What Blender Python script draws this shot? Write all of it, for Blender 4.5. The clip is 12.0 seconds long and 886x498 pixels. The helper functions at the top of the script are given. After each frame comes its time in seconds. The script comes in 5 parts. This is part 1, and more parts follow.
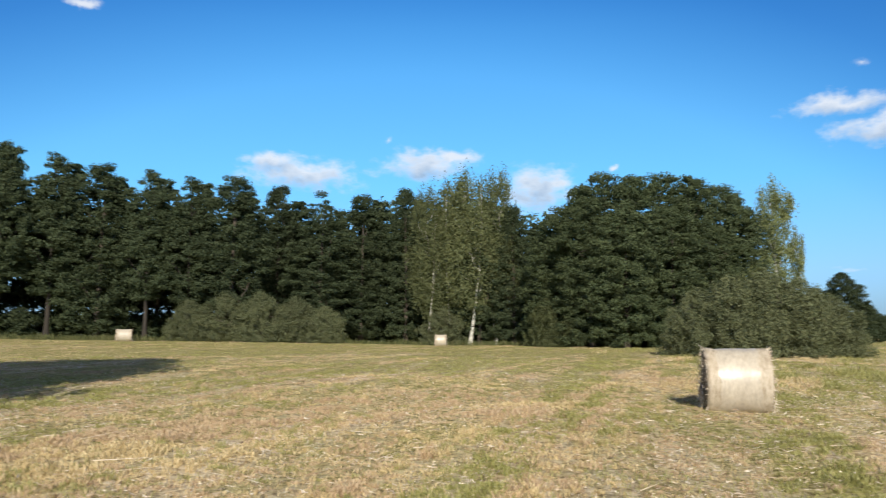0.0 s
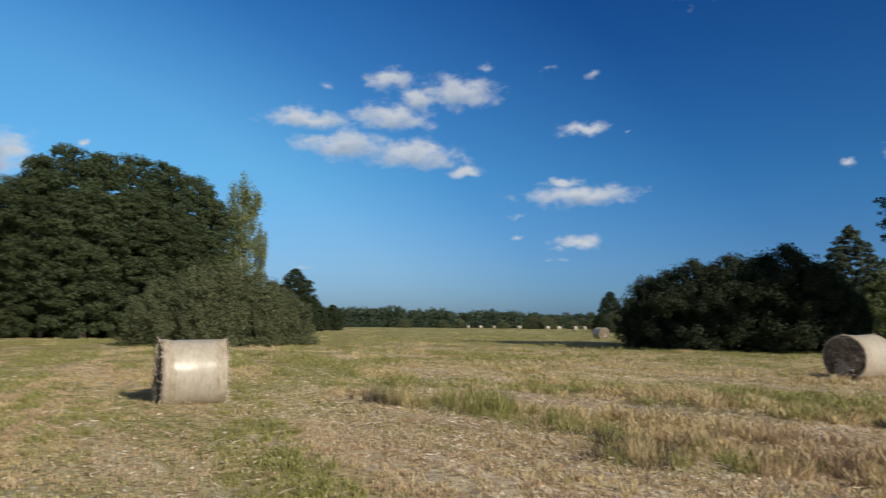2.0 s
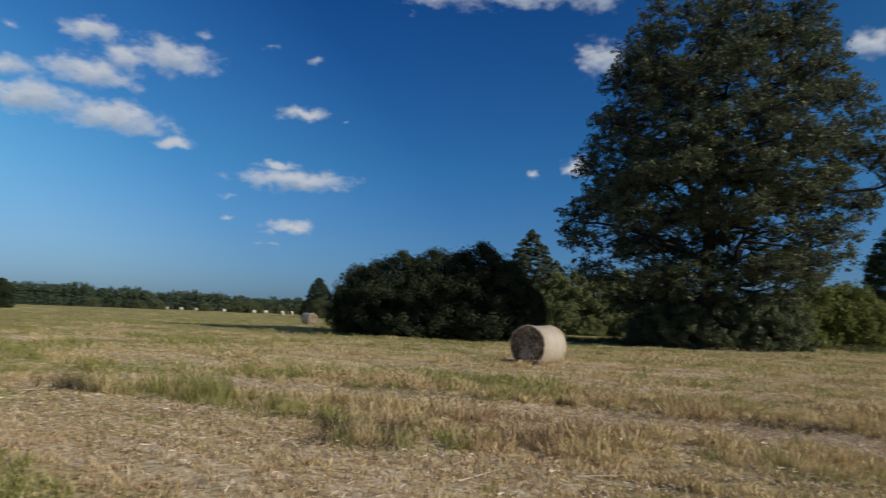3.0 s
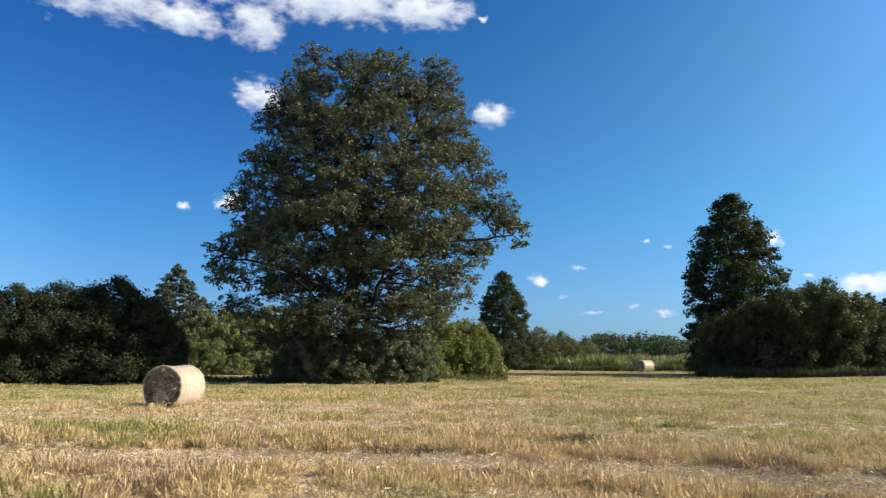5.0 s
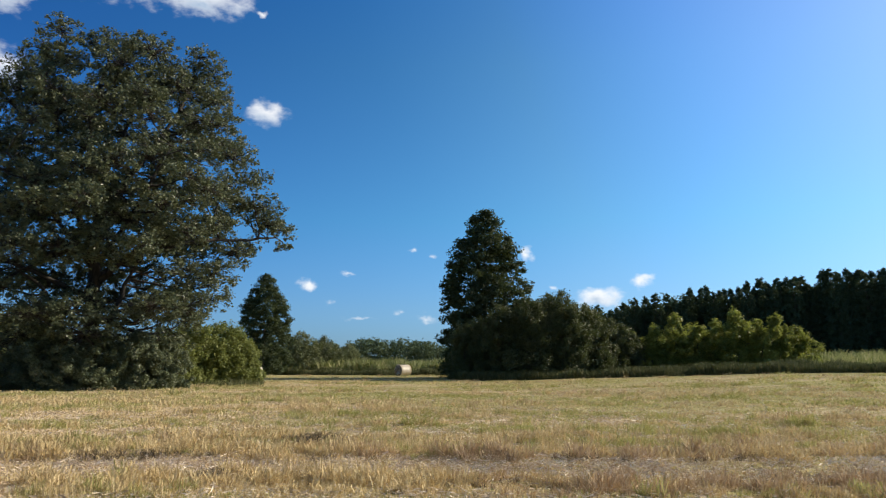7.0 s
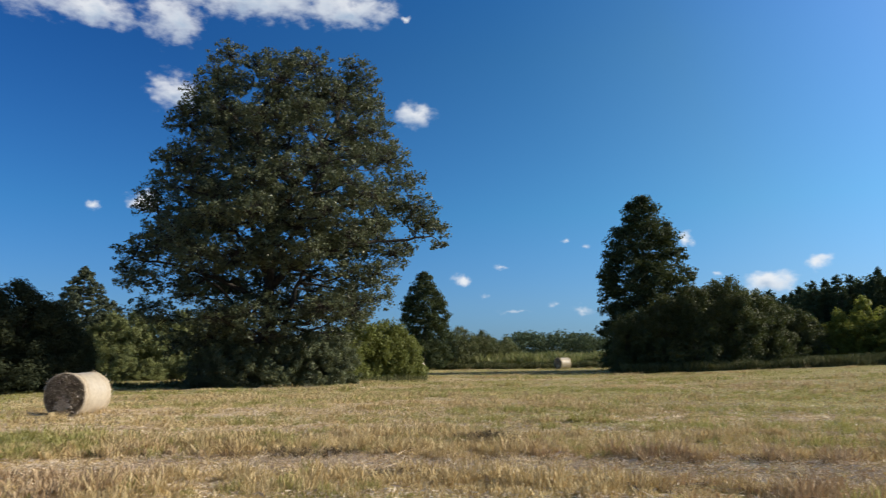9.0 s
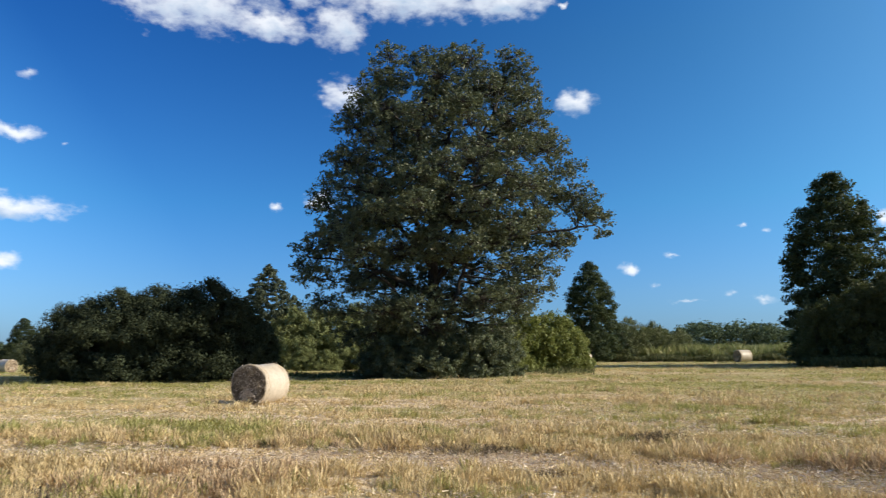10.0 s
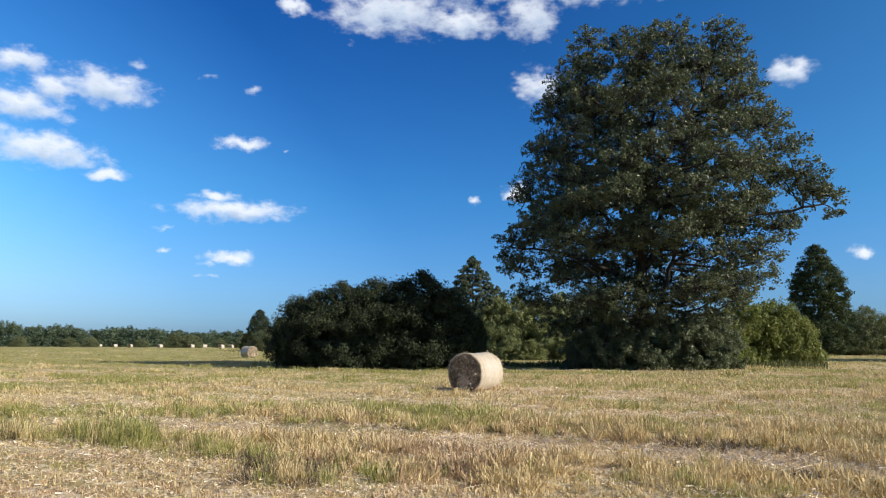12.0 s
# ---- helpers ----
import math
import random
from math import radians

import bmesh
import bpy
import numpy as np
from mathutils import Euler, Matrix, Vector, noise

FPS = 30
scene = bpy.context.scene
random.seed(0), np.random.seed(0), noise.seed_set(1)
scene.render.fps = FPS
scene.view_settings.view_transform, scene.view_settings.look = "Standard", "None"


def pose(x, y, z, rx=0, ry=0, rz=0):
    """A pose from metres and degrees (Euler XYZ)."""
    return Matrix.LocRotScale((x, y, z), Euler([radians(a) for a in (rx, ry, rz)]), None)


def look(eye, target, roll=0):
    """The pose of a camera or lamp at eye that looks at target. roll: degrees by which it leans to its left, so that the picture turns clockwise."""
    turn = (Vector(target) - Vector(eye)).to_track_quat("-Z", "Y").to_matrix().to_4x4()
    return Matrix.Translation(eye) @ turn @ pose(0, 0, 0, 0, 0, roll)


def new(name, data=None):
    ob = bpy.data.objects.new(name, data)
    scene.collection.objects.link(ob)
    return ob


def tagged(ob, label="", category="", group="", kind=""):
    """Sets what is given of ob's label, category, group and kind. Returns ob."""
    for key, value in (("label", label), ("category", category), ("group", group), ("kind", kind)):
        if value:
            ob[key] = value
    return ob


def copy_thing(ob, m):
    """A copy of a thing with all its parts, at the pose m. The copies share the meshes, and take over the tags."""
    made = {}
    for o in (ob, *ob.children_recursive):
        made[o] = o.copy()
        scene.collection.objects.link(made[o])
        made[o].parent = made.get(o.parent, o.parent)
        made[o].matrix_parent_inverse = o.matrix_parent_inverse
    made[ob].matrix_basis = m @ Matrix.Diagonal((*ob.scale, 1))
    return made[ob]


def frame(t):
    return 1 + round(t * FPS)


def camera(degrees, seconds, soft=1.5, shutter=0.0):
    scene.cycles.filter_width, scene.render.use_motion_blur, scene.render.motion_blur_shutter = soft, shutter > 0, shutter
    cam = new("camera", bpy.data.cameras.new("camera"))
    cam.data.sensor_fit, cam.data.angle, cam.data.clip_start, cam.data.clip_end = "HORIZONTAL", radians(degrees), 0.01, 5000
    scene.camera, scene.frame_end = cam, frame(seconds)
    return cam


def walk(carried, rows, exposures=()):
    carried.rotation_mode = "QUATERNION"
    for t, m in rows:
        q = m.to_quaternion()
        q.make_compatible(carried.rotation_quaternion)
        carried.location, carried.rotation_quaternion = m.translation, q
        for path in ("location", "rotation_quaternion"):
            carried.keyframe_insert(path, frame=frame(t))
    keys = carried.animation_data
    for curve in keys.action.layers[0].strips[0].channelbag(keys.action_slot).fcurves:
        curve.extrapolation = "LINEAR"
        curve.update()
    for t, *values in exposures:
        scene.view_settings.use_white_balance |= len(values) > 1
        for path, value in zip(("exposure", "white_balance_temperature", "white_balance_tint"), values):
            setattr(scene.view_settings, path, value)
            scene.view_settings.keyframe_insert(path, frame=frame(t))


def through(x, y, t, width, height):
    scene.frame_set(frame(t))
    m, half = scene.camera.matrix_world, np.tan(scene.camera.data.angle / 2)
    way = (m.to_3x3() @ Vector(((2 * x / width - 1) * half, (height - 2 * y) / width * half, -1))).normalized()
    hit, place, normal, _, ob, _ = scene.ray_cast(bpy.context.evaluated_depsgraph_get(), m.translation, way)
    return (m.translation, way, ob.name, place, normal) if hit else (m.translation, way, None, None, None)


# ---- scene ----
EYE = 1.5
# seconds, place (x, y, z above the eye's height), tilt up, lean, heading
PATH = [
    (0.0, 0.067, -0.277, -0.029, 6.643, -0.130, 7.245),
    (0.5, 0.162, -0.159, 0.017, 6.437, -0.976, -1.223),
    (1.0, 0.300, 0.136, 0.031, 6.390, -1.088, -10.459),
    (1.5, 0.378, 0.155, 0.046, 5.877, 0.324, -22.307),
    (2.0, 0.259, 0.203, 0.001, 5.983, -0.342, -33.227),
    (2.5, 0.100, 0.406, -0.044, 5.501, -0.877, -44.695),
    (3.0, 0.077, 0.484, -0.021, 5.302, -2.050, -56.106),
    (3.5, 0.166, 0.196, -0.010, 6.566, -1.465, -65.845),
    (3.7, 0.176, 0.082, -0.006, 7.911, -1.232, -69.586),
    (4.5, 0.057, 0.119, -0.015, 8.834, -0.793, -79.145),
    (5.3, -0.090, 0.172, -0.031, 8.961, -0.622, -86.154),
    (5.5, -0.126, 0.084, -0.038, 8.980, -0.835, -88.620),
    (6.0, -0.262, -0.139, -0.073, 9.124, -0.645, -93.672),
    (6.5, -0.389, -0.259, -0.099, 9.255, -0.709, -97.714),
    (6.7, -0.418, -0.297, -0.104, 9.303, -0.507, -99.021),
    (7.5, -0.378, -0.218, -0.049, 9.537, -0.352, -103.916),
    (8.3, -0.300, -0.126, 0.012, 9.663, -0.082, -99.979),
    (8.5, -0.265, -0.142, 0.017, 9.530, 0.310, -96.870),
    (9.0, -0.239, -0.126, -0.005, 8.877, 0.563, -89.108),
    (9.5, 0.014, -0.193, 0.035, 8.613, 0.593, -82.611),
    (10.0, 0.189, -0.215, 0.070, 8.285, 0.316, -76.081),
    (10.5, 0.233, -0.045, 0.088, 8.241, 0.392, -70.207),
    (11.0, 0.151, 0.067, 0.075, 7.900, 0.423, -65.288),
    (11.5, 0.068, 0.111, 0.063, 7.701, 0.152, -61.911),
    (12.0, 0.033, 0.126, 0.055, 7.528, -0.182, -60.403),
]
cam = camera(63.0, 12.0, 1.15, 0.27)
walk(cam, [(t, pose(x, y, EYE + z, 90 + tilt, lean, turn)) for t, x, y, z, tilt, lean, turn in PATH],
     exposures=[(0.0, 0.10, 6150, 10), (0.5, -0.05, 6150, 10), (1.0, -0.16, 6200, 10), (1.5, -0.36, 6150, 10), (2.0, -0.40, 6200, 10), (2.5, -0.48, 6200, 10), (3.0, -0.56, 6150, 10), (3.7, -0.05, 6450, 10),
                (5.3, 0.51, 6600, 10), (6.0, 0.47, 6600, 10), (6.7, 0.42, 6550, 10), (8.3, -0.15, 6500, 10), (8.7, 0.0, 6450, 10), (9.2, 0.18, 6450, 10), (9.8, 0.36, 6400, 10), (10.5, 0.40, 6300, 10), (12.0, 0.30, 6200, 10)])

# ---------------------------------------------------------------- world, sun
SUN_AZ, SUN_EL = 171.0, 28.5          # clockwise from +y, and above the horizon


def heading(az, el=0.0):
    """Unit vector of an azimuth (clockwise from +y) and an elevation, in degrees."""
    a, e = radians(az), radians(el)
    return Vector((math.sin(a) * math.cos(e), math.cos(a) * math.cos(e), math.sin(e)))


# clouds: azimuth, elevation, half width, half height, in degrees
CLOUDS_WOOD = [(-18.3, 12.3, 4.75, 1.2), (-8.6, 13.3, 3.6, 1.2), (0.2, 11.3, 3.0, 1.8), (-20.9, 13.2, 2.0, 0.8), 
               (-34.9, 22.9, 1.25, 0.45), (-6.5, 14.0, 1.8, 0.6), (1.8, 11.5, 1.4, 0.8), (6.3, 12.9, 0.45, 0.25)]
CLOUDS_FIELD = [(28.8, 19.1, 2.0, 0.9), (22.3, 15.8, 3.2, 0.75), (29.0, 16.2, 3.1, 1.0), (31.1, 17.7, 1.4, 0.9),
                (34.5, 18.2, 2.9, 1.2), (25.5, 14.0, 3.9, 1.0), (31.1, 13.4, 4.0, 1.1), (34.8, 12.1, 1.5, 0.5), 
                (44.3, 15.2, 1.8, 0.5), (43.9, 10.1, 4.6, 0.75), (42.6, 11.1, 1.8, 0.45),
                (43.7, 6.6, 1.8, 0.5)]
CLOUDS_FAINT = [(47.8, 14.9, 0.5, 0.35), (39.3, 8.5, 2.3, 0.35), (38.9, 6.9, 1.6, 0.35), (42.2, 5.9, 1.2, 0.4), (22.4, 4.5, 2.3, 0.35), (42.0, 5.0, 2.2, 0.35), (94.6, 3.9, 3.0, 0.35),
                (98.0, 4.4, 1.2, 0.4), (100.1, 3.9, 2.2, 0.7), (93.7, 7.3, 1.0, 0.35), (99.1, 9.3, 0.6, 0.4), (100.6, 8.8, 0.7, 0.5), (110.2, 6.4, 0.6, 0.4),
                (45.1, 19.2, 1.3, 0.7), (41.6, 19.8, 1.1, 0.5), (23.8, 18.5, 1.0, 0.55), (92.5, 5.2, 1.0, 0.4), (36.5, 20.2, 2.0, 0.8), (-11.8, 15.4, 0.7, 0.5)]
CLOUDS_TREE = [(63.0, 11.4, 0.45, 0.4), (68.1, 20.0, 1.8, 1.4), (86.9, 19.4, 1.6, 0.95), (66.3, 11.9, 1.1, 0.7), (61.9, 24.9, 2.8, 1.1),
               (67.5, 25.2, 2.0, 1.6), (73.9, 27.4, 6.4, 1.5), (81.3, 27.2, 3.3, 1.4), (55.9, 25.6, 4.6, 1.7), (48.0, 25.6, 1.1, 0.7), (62.0, 28.5, 9.0, 2.2)]
CLOUDS_EAST = [(86.3, 26.5, 0.45, 0.3), (90.7, 6.4, 0.7, 0.4), 
               (108.0, 9.0, 0.6, 0.7), (116.7, 6.7, 0.8, 0.5), (113.6, 5.5, 1.7, 0.8)]


def build_world():
    world = bpy.data.worlds.new("sky")
    scene.world = world
    world.use_nodes = True
    nt = world.node_tree
    nt.nodes.clear()
    N, L = nt.nodes.new, nt.links.new
    out, bg = N("ShaderNodeOutputWorld"), N("ShaderNodeBackground")
    sky = N("ShaderNodeTexSky")
    sky.sky_type, sky.sun_disc = "NISHITA", False
    sky.sun_elevation, sky.sun_rotation = radians(SUN_EL), radians(SUN_AZ)
    sky.altitude, sky.air_density, sky.dust_density, sky.ozone_density = 100, 1.0, 0.9, 1.6
    coord = N("ShaderNodeTexCoord")
    # clear air polarises: the sky is deepest a quarter turn away from the sun
    dot = N("ShaderNodeVectorMath")
    dot.operation = "DOT_PRODUCT"
    L(coord.outputs["Generated"], dot.inputs[0])
    dot.inputs[1].default_value = heading(SUN_AZ, SUN_EL)
    arc = N("ShaderNodeMath")
    arc.operation = "MULTIPLY_ADD"
    L(dot.outputs["Value"], arc.inputs[0])
    arc.inputs[1].default_value, arc.inputs[2].default_value = 0.5, 0.5
    pol = N("ShaderNodeValToRGB")
    stops = ((-1.0, (1.45, 1.05, 0.80)), (-0.66, (1.46, 1.06, 0.73)), (-0.53, (0.72, 0.65, 0.57)), (-0.287, (0.28, 0.35, 0.40)), (0.0, (0.29, 0.345, 0.375)),
             (0.39, (0.54, 0.49, 0.40)), (0.55, (0.73, 0.58, 0.43)), (0.70, (0.73, 0.66, 0.57)), (1.0, (0.85, 0.75, 0.70)))
    while len(pol.color_ramp.elements) < len(stops):
        pol.color_ramp.elements.new(0.5)
    for e, (p, c) in zip(pol.color_ramp.elements, stops):
        e.position, e.color = 0.5 + 0.5 * p, (*c, 1)
    L(arc.outputs[0], pol.inputs["Fac"])
    # low over the horizon the haze evens this out
    haze = N("ShaderNodeMapRange")
    even = N("ShaderNodeMix")
    even.data_type = "RGBA"
    blue = N("ShaderNodeMix")
    blue.data_type, blue.blend_type = "RGBA", "MULTIPLY"
    blue.inputs["Factor"].default_value = 1.0
    L(sky.outputs[0], blue.inputs["A"])
    sep = N("ShaderNodeSeparateXYZ")
    L(coord.outputs["Generated"], sep.inputs[0])
    ramp = N("ShaderNodeValToRGB")
    ramp.color_ramp.elements.new(0.1)
    ramp.color_ramp.elements.new(0.2)
    ramp.color_ramp.elements.new(0.9)
    # overhead, out of view, a warm tint is added to neutralise the blue fill
    for e, (p, c) in zip(ramp.color_ramp.elements, ((0.0, (0.34, 0.50, 0.80)), (0.08, (0.33, 0.53, 0.78)), (0.2, (0.225, 0.55, 0.80)), (0.5, (0.095, 0.405, 0.86)), (0.64, (0.55, 0.36, 0.20)))):
        e.position, e.color = p, (*c, 1)
    L(sep.outputs["Z"], ramp.inputs["Fac"])
    L(ramp.outputs["Color"], blue.inputs["B"])
    for i, v in ((1, 0.0), (2, 0.40), (3, 0.92), (4, 0.0)):
        haze.inputs[i].default_value = v
    L(sep.outputs["Z"], haze.inputs[0])
    L(haze.outputs[0], even.inputs["Factor"])
    L(pol.outputs["Color"], even.inputs["A"])
    even.inputs["B"].default_value = (0.375, 0.44, 0.53, 1)
    tone = N("ShaderNodeVectorMath")
    tone.operation = "MULTIPLY"
    L(blue.outputs["Result"], tone.inputs[0])
    L(even.outputs["Result"], tone.inputs[1])
    tint = N("ShaderNodeVectorMath")
    tint.operation = "SCALE"
    L(tone.outputs[0], tint.inputs[0])
    tint.inputs["Scale"].default_value = 2.0
    warp = N("ShaderNodeTexNoise")
    warp.inputs["Scale"].default_value, warp.inputs["Detail"].default_value, warp.inputs["Roughness"].default_value = 34.0, 5.0, 0.55
    L(coord.outputs["Generated"], warp.inputs["Vector"])
    off = N("ShaderNodeVectorMath")
    off.operation = "SUBTRACT"
    L(warp.outputs["Color"], off.inputs[0])
    off.inputs[1].default_value = (0.5, 0.5, 0.5)
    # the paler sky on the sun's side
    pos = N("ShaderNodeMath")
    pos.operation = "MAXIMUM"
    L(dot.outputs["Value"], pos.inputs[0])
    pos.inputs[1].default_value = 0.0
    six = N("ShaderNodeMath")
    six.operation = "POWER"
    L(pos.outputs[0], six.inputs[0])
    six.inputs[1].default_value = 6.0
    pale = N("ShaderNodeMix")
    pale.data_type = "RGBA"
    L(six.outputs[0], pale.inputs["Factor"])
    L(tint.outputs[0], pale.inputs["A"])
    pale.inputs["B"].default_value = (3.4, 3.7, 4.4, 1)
    amt = N("ShaderNodeVectorMath")
    amt.operation = "SCALE"
    L(off.outputs[0], amt.inputs[0])
    amt.inputs["Scale"].default_value = 0.026
    fine = N("ShaderNodeTexNoise")
    fine.inputs["Scale"].default_value, fine.inputs["Detail"].default_value, fine.inputs["Roughness"].default_value = 44.0, 6.0, 0.55
    flat = N("ShaderNodeMapping")
    flat.inputs["Scale"].default_value = (1, 1, 1.9)
    L(coord.outputs["Generated"], flat.inputs["Vector"])
    L(flat.outputs[0], fine.inputs["Vector"])

    def cover(clouds, lift=0.0, start=None):
        """How deep in a cloud the sky's point, or one lifted above it, is: low inside, high outside."""
        up = N("ShaderNodeVectorMath")
        L(coord.outputs["Generated"], up.inputs[0])
        up.inputs[1].default_value = (0, 0, lift)
        way = N("ShaderNodeVectorMath")
        L(up.outputs[0], way.inputs[0])
        L(amt.outputs[0], way.inputs[1])
        last = start
        for k, (az, el, w, h) in enumerate(clouds):
            if last is not None and k % 6 == 0:
                # work through the clouds one lot after another
                lot = N("ShaderNodeVectorMath")
                lot.operation = "MULTIPLY_ADD"
                L(last, lot.inputs[0])
                lot.inputs[1].default_value = (1e-9, 1e-9, 1e-9)
                L(way.outputs[0], lot.inputs[2])
                way = lot
            m = N("ShaderNodeMapping")
            m.vector_type = "TEXTURE"
            m.inputs["Location"].default_value = heading(az, el)
            m.inputs["Rotation"].default_value = (radians(el), 0, radians(-az))
            m.inputs["Scale"].default_value = (radians(w) * 1.15, 1.0, radians(h) * 1.2)
            L(way.outputs[0], m.inputs["Vector"])
            d = N("ShaderNodeVectorMath")
            d.operation = "LENGTH"
            L(m.outputs[0], d.inputs[0])
            if not lift and k == len(CLOUDS_FAINT):
                veil = N("ShaderNodeMath")
                L(last, veil.inputs[0])
                veil.inputs[1].default_value = 0.62
                last = veil.outputs[0]
            if k == 0:
                last = d.outputs["Value"]
            else:
                mn = N("ShaderNodeMath")
                mn.operation = "SMOOTH_MIN"
                mn.inputs[2].default_value = 0.25
                L(last, mn.inputs[0])
                L(d.outputs["Value"], mn.inputs[1])
                last = mn.outputs[0]
        add = N("ShaderNodeMath")
        add.operation = "MULTIPLY_ADD"
        L(fine.outputs["Fac"], add.inputs[0])
        add.inputs[1].default_value = 1.5
        L(last, add.inputs[2])
        return add.outputs[0]

    full = CLOUDS_WOOD + CLOUDS_FIELD + CLOUDS_TREE + CLOUDS_EAST
    here = cover(CLOUDS_FAINT + full)
    # the tops catch the sun, the undersides lie in the cloud's own shade
    above = cover([c for c in full if c[2] * c[3] > 1.25], 0.011, here)
    soft = N("ShaderNodeTexNoise")
    soft.inputs["Scale"].default_value, soft.inputs["Detail"].default_value = 40.0, 3.0
    L(flat.outputs[0], soft.inputs["Vector"])
    lit = N("ShaderNodeMath")
    lit.operation = "MULTIPLY_ADD"
    L(soft.outputs["Fac"], lit.inputs[0])
    lit.inputs[1].default_value = 0.9
    L(above, lit.inputs[2])
    mask = N("ShaderNodeMapRange")
    mask.interpolation_type = "SMOOTHSTEP"
    for i, v in ((1, 1.84), (2, 0.88), (3, 0.0), (4, 0.90)):
        mask.inputs[i].default_value = v
    L(here, mask.inputs[0])
    body = N("ShaderNodeMapRange")
    for i, v in ((1, 0.9), (2, 2.0), (3, 0.0), (4, 1.0)):
        body.inputs[i].default_value = v
    L(lit.outputs[0], body.inputs[0])
    white = N("ShaderNodeMix")
    white.data_type = "RGBA"
    L(body.outputs[0], white.inputs["Factor"])
    white.inputs["A"].default_value = (2.4, 3.1, 4.0, 1)
    white.inputs["B"].default_value = (5.4, 5.5, 5.6, 1)
    mix = N("ShaderNodeMix")
    mix.data_type = "RGBA"
    L(mask.outputs[0], mix.inputs["Factor"])
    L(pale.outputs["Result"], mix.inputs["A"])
    L(white.outputs["Result"], mix.inputs["B"])
    L(mix.outputs["Result"], bg.inputs["Color"])
    bg.inputs["Strength"].default_value = 0.15
    L(bg.outputs[0], out.inputs[0])


build_world()
sun = new("sun", bpy.data.lights.new("sun", "SUN"))
sun.data.energy, sun.data.angle, sun.data.color = 5.0, radians(0.55), (1.0, 0.90, 0.70)
sun.matrix_world = look(heading(SUN_AZ, SUN_EL) * 100, (0, 0, 0))


# ---------------------------------------------------------------- materials
class Nodes:
    """A small writer of node materials."""

    def __init__(self, name):
        self.mat = bpy.data.materials.new(name)
        self.mat.use_nodes = True
        self.t = self.mat.node_tree
        self.t.nodes.clear()
        self.out = self.t.nodes.new("ShaderNodeOutputMaterial")

    def n(self, kind, ins=(), **props):
        node = self.t.nodes.new("ShaderNode" + kind)
        for k, v in props.items():
            setattr(node, k, v)
        for k, v in dict(ins).items():
            if isinstance(v, bpy.types.NodeSocket):
                self.t.links.new(v, node.inputs[k])
            else:
                node.inputs[k].default_value = v
        return node

    def ramp(self, fac, *stops):
        node = self.n("ValToRGB", {"Fac": fac})
        el = node.color_ramp.elements
        while len(el) < len(stops):
            el.new(0.5)
        for e, (p, c) in zip(el, stops):
            e.position, e.color = p, (*c, 1)
        return node.outputs["Color"]

    def mix(self, fac, a, b, blend="MIX"):
        node = self.n("Mix", data_type="RGBA", blend_type=blend)
        for k, v in (("Factor", fac), ("A", a), ("B", b)):
            if isinstance(v, bpy.types.NodeSocket):
                self.t.links.new(v, node.inputs[k])
            elif k == "Factor":
                node.inputs[k].default_value = v
            else:
                node.inputs[k].default_value = (*v, 1)
        return node.outputs["Result"]

    def noise(self, vec, scale, detail=4, rough=0.55):
        return self.n("TexNoise", {"Vector": vec, "Scale": scale, "Detail": detail, "Roughness": rough}).outputs["Fac"]

    def end(self, shader):
        self.t.links.new(shader, self.out.inputs["Surface"])
        return self.mat


def leaf_material(name, dark, light, through=0.3, rough=0.5, gloss=0.18, glow=0.35):
    """Foliage: each leaf has its own tone between two greens, and lets some light through."""
    m = Nodes(name)
    geo = m.n("NewGeometry")
    pos = m.n("TexCoord").outputs["Object"]
    rnd = geo.outputs["Random Per Island"]
    patch = m.noise(pos, 0.55, 2)
    fac = m.n("Math", {0: rnd, 1: patch}, operation="ADD").outputs[0]
    fac = m.n("MapRange", {0: fac, 1: 0.3, 2: 1.35, 3: 0.0, 4: 1.0}).outputs[0]
    col = m.mix(fac, dark, light)
    info = m.n("ObjectInfo").outputs["Random"]
    val = m.n("MapRange", {0: info, 1: 0.0, 2: 1.0, 3: 0.85, 4: 1.12}).outputs[0]
    col = m.n("HueSaturation", {"Value": val, "Color": col}).outputs[0]
    b = m.n("BsdfPrincipled", {"Base Color": col, "Roughness": rough, "Specular IOR Level": gloss})
    tr = m.n("BsdfTranslucent", {"Color": m.mix(glow, col, (0.20, 0.26, 0.03))})
    return m.end(m.n("MixShader", {0: through, 1: b.outputs[0], 2: tr.outputs[0]}).outputs[0])


def bark_material(name, a, b, scale=6.0):
    m = Nodes(name)
    pos = m.n("TexCoord").outputs["Object"]
    vec = m.n("Mapping", {"Vector": pos, "Scale": (1, 1, 0.25)}).outputs[0]
    f = m.noise(vec, scale, 6, 0.65)
    col = m.ramp(f, (0.35, a), (0.65, b))
    bump = m.n("Bump", {"Height": f, "Strength": 0.7, "Distance": 0.05}).outputs[0]
    return m.end(m.n("BsdfPrincipled", {"Base Color": col, "Roughness": 0.9, "Normal": bump}).outputs[0])


def birch_material():
    m = Nodes("birch bark")
    pos = m.n("TexCoord").outputs["Object"]
    vec = m.n("Mapping", {"Vector": pos, "Scale": (1, 1, 4)}).outputs[0]
    f = m.noise(vec, 1.6, 4, 0.6)
    col = m.ramp(f, (0.36, (0.05, 0.045, 0.04)), (0.46, (0.55, 0.53, 0.48)), (0.8, (0.72, 0.70, 0.66)))
    return m.end(m.n("BsdfPrincipled", {"Base Color": col, "Roughness": 0.75}).outputs[0])


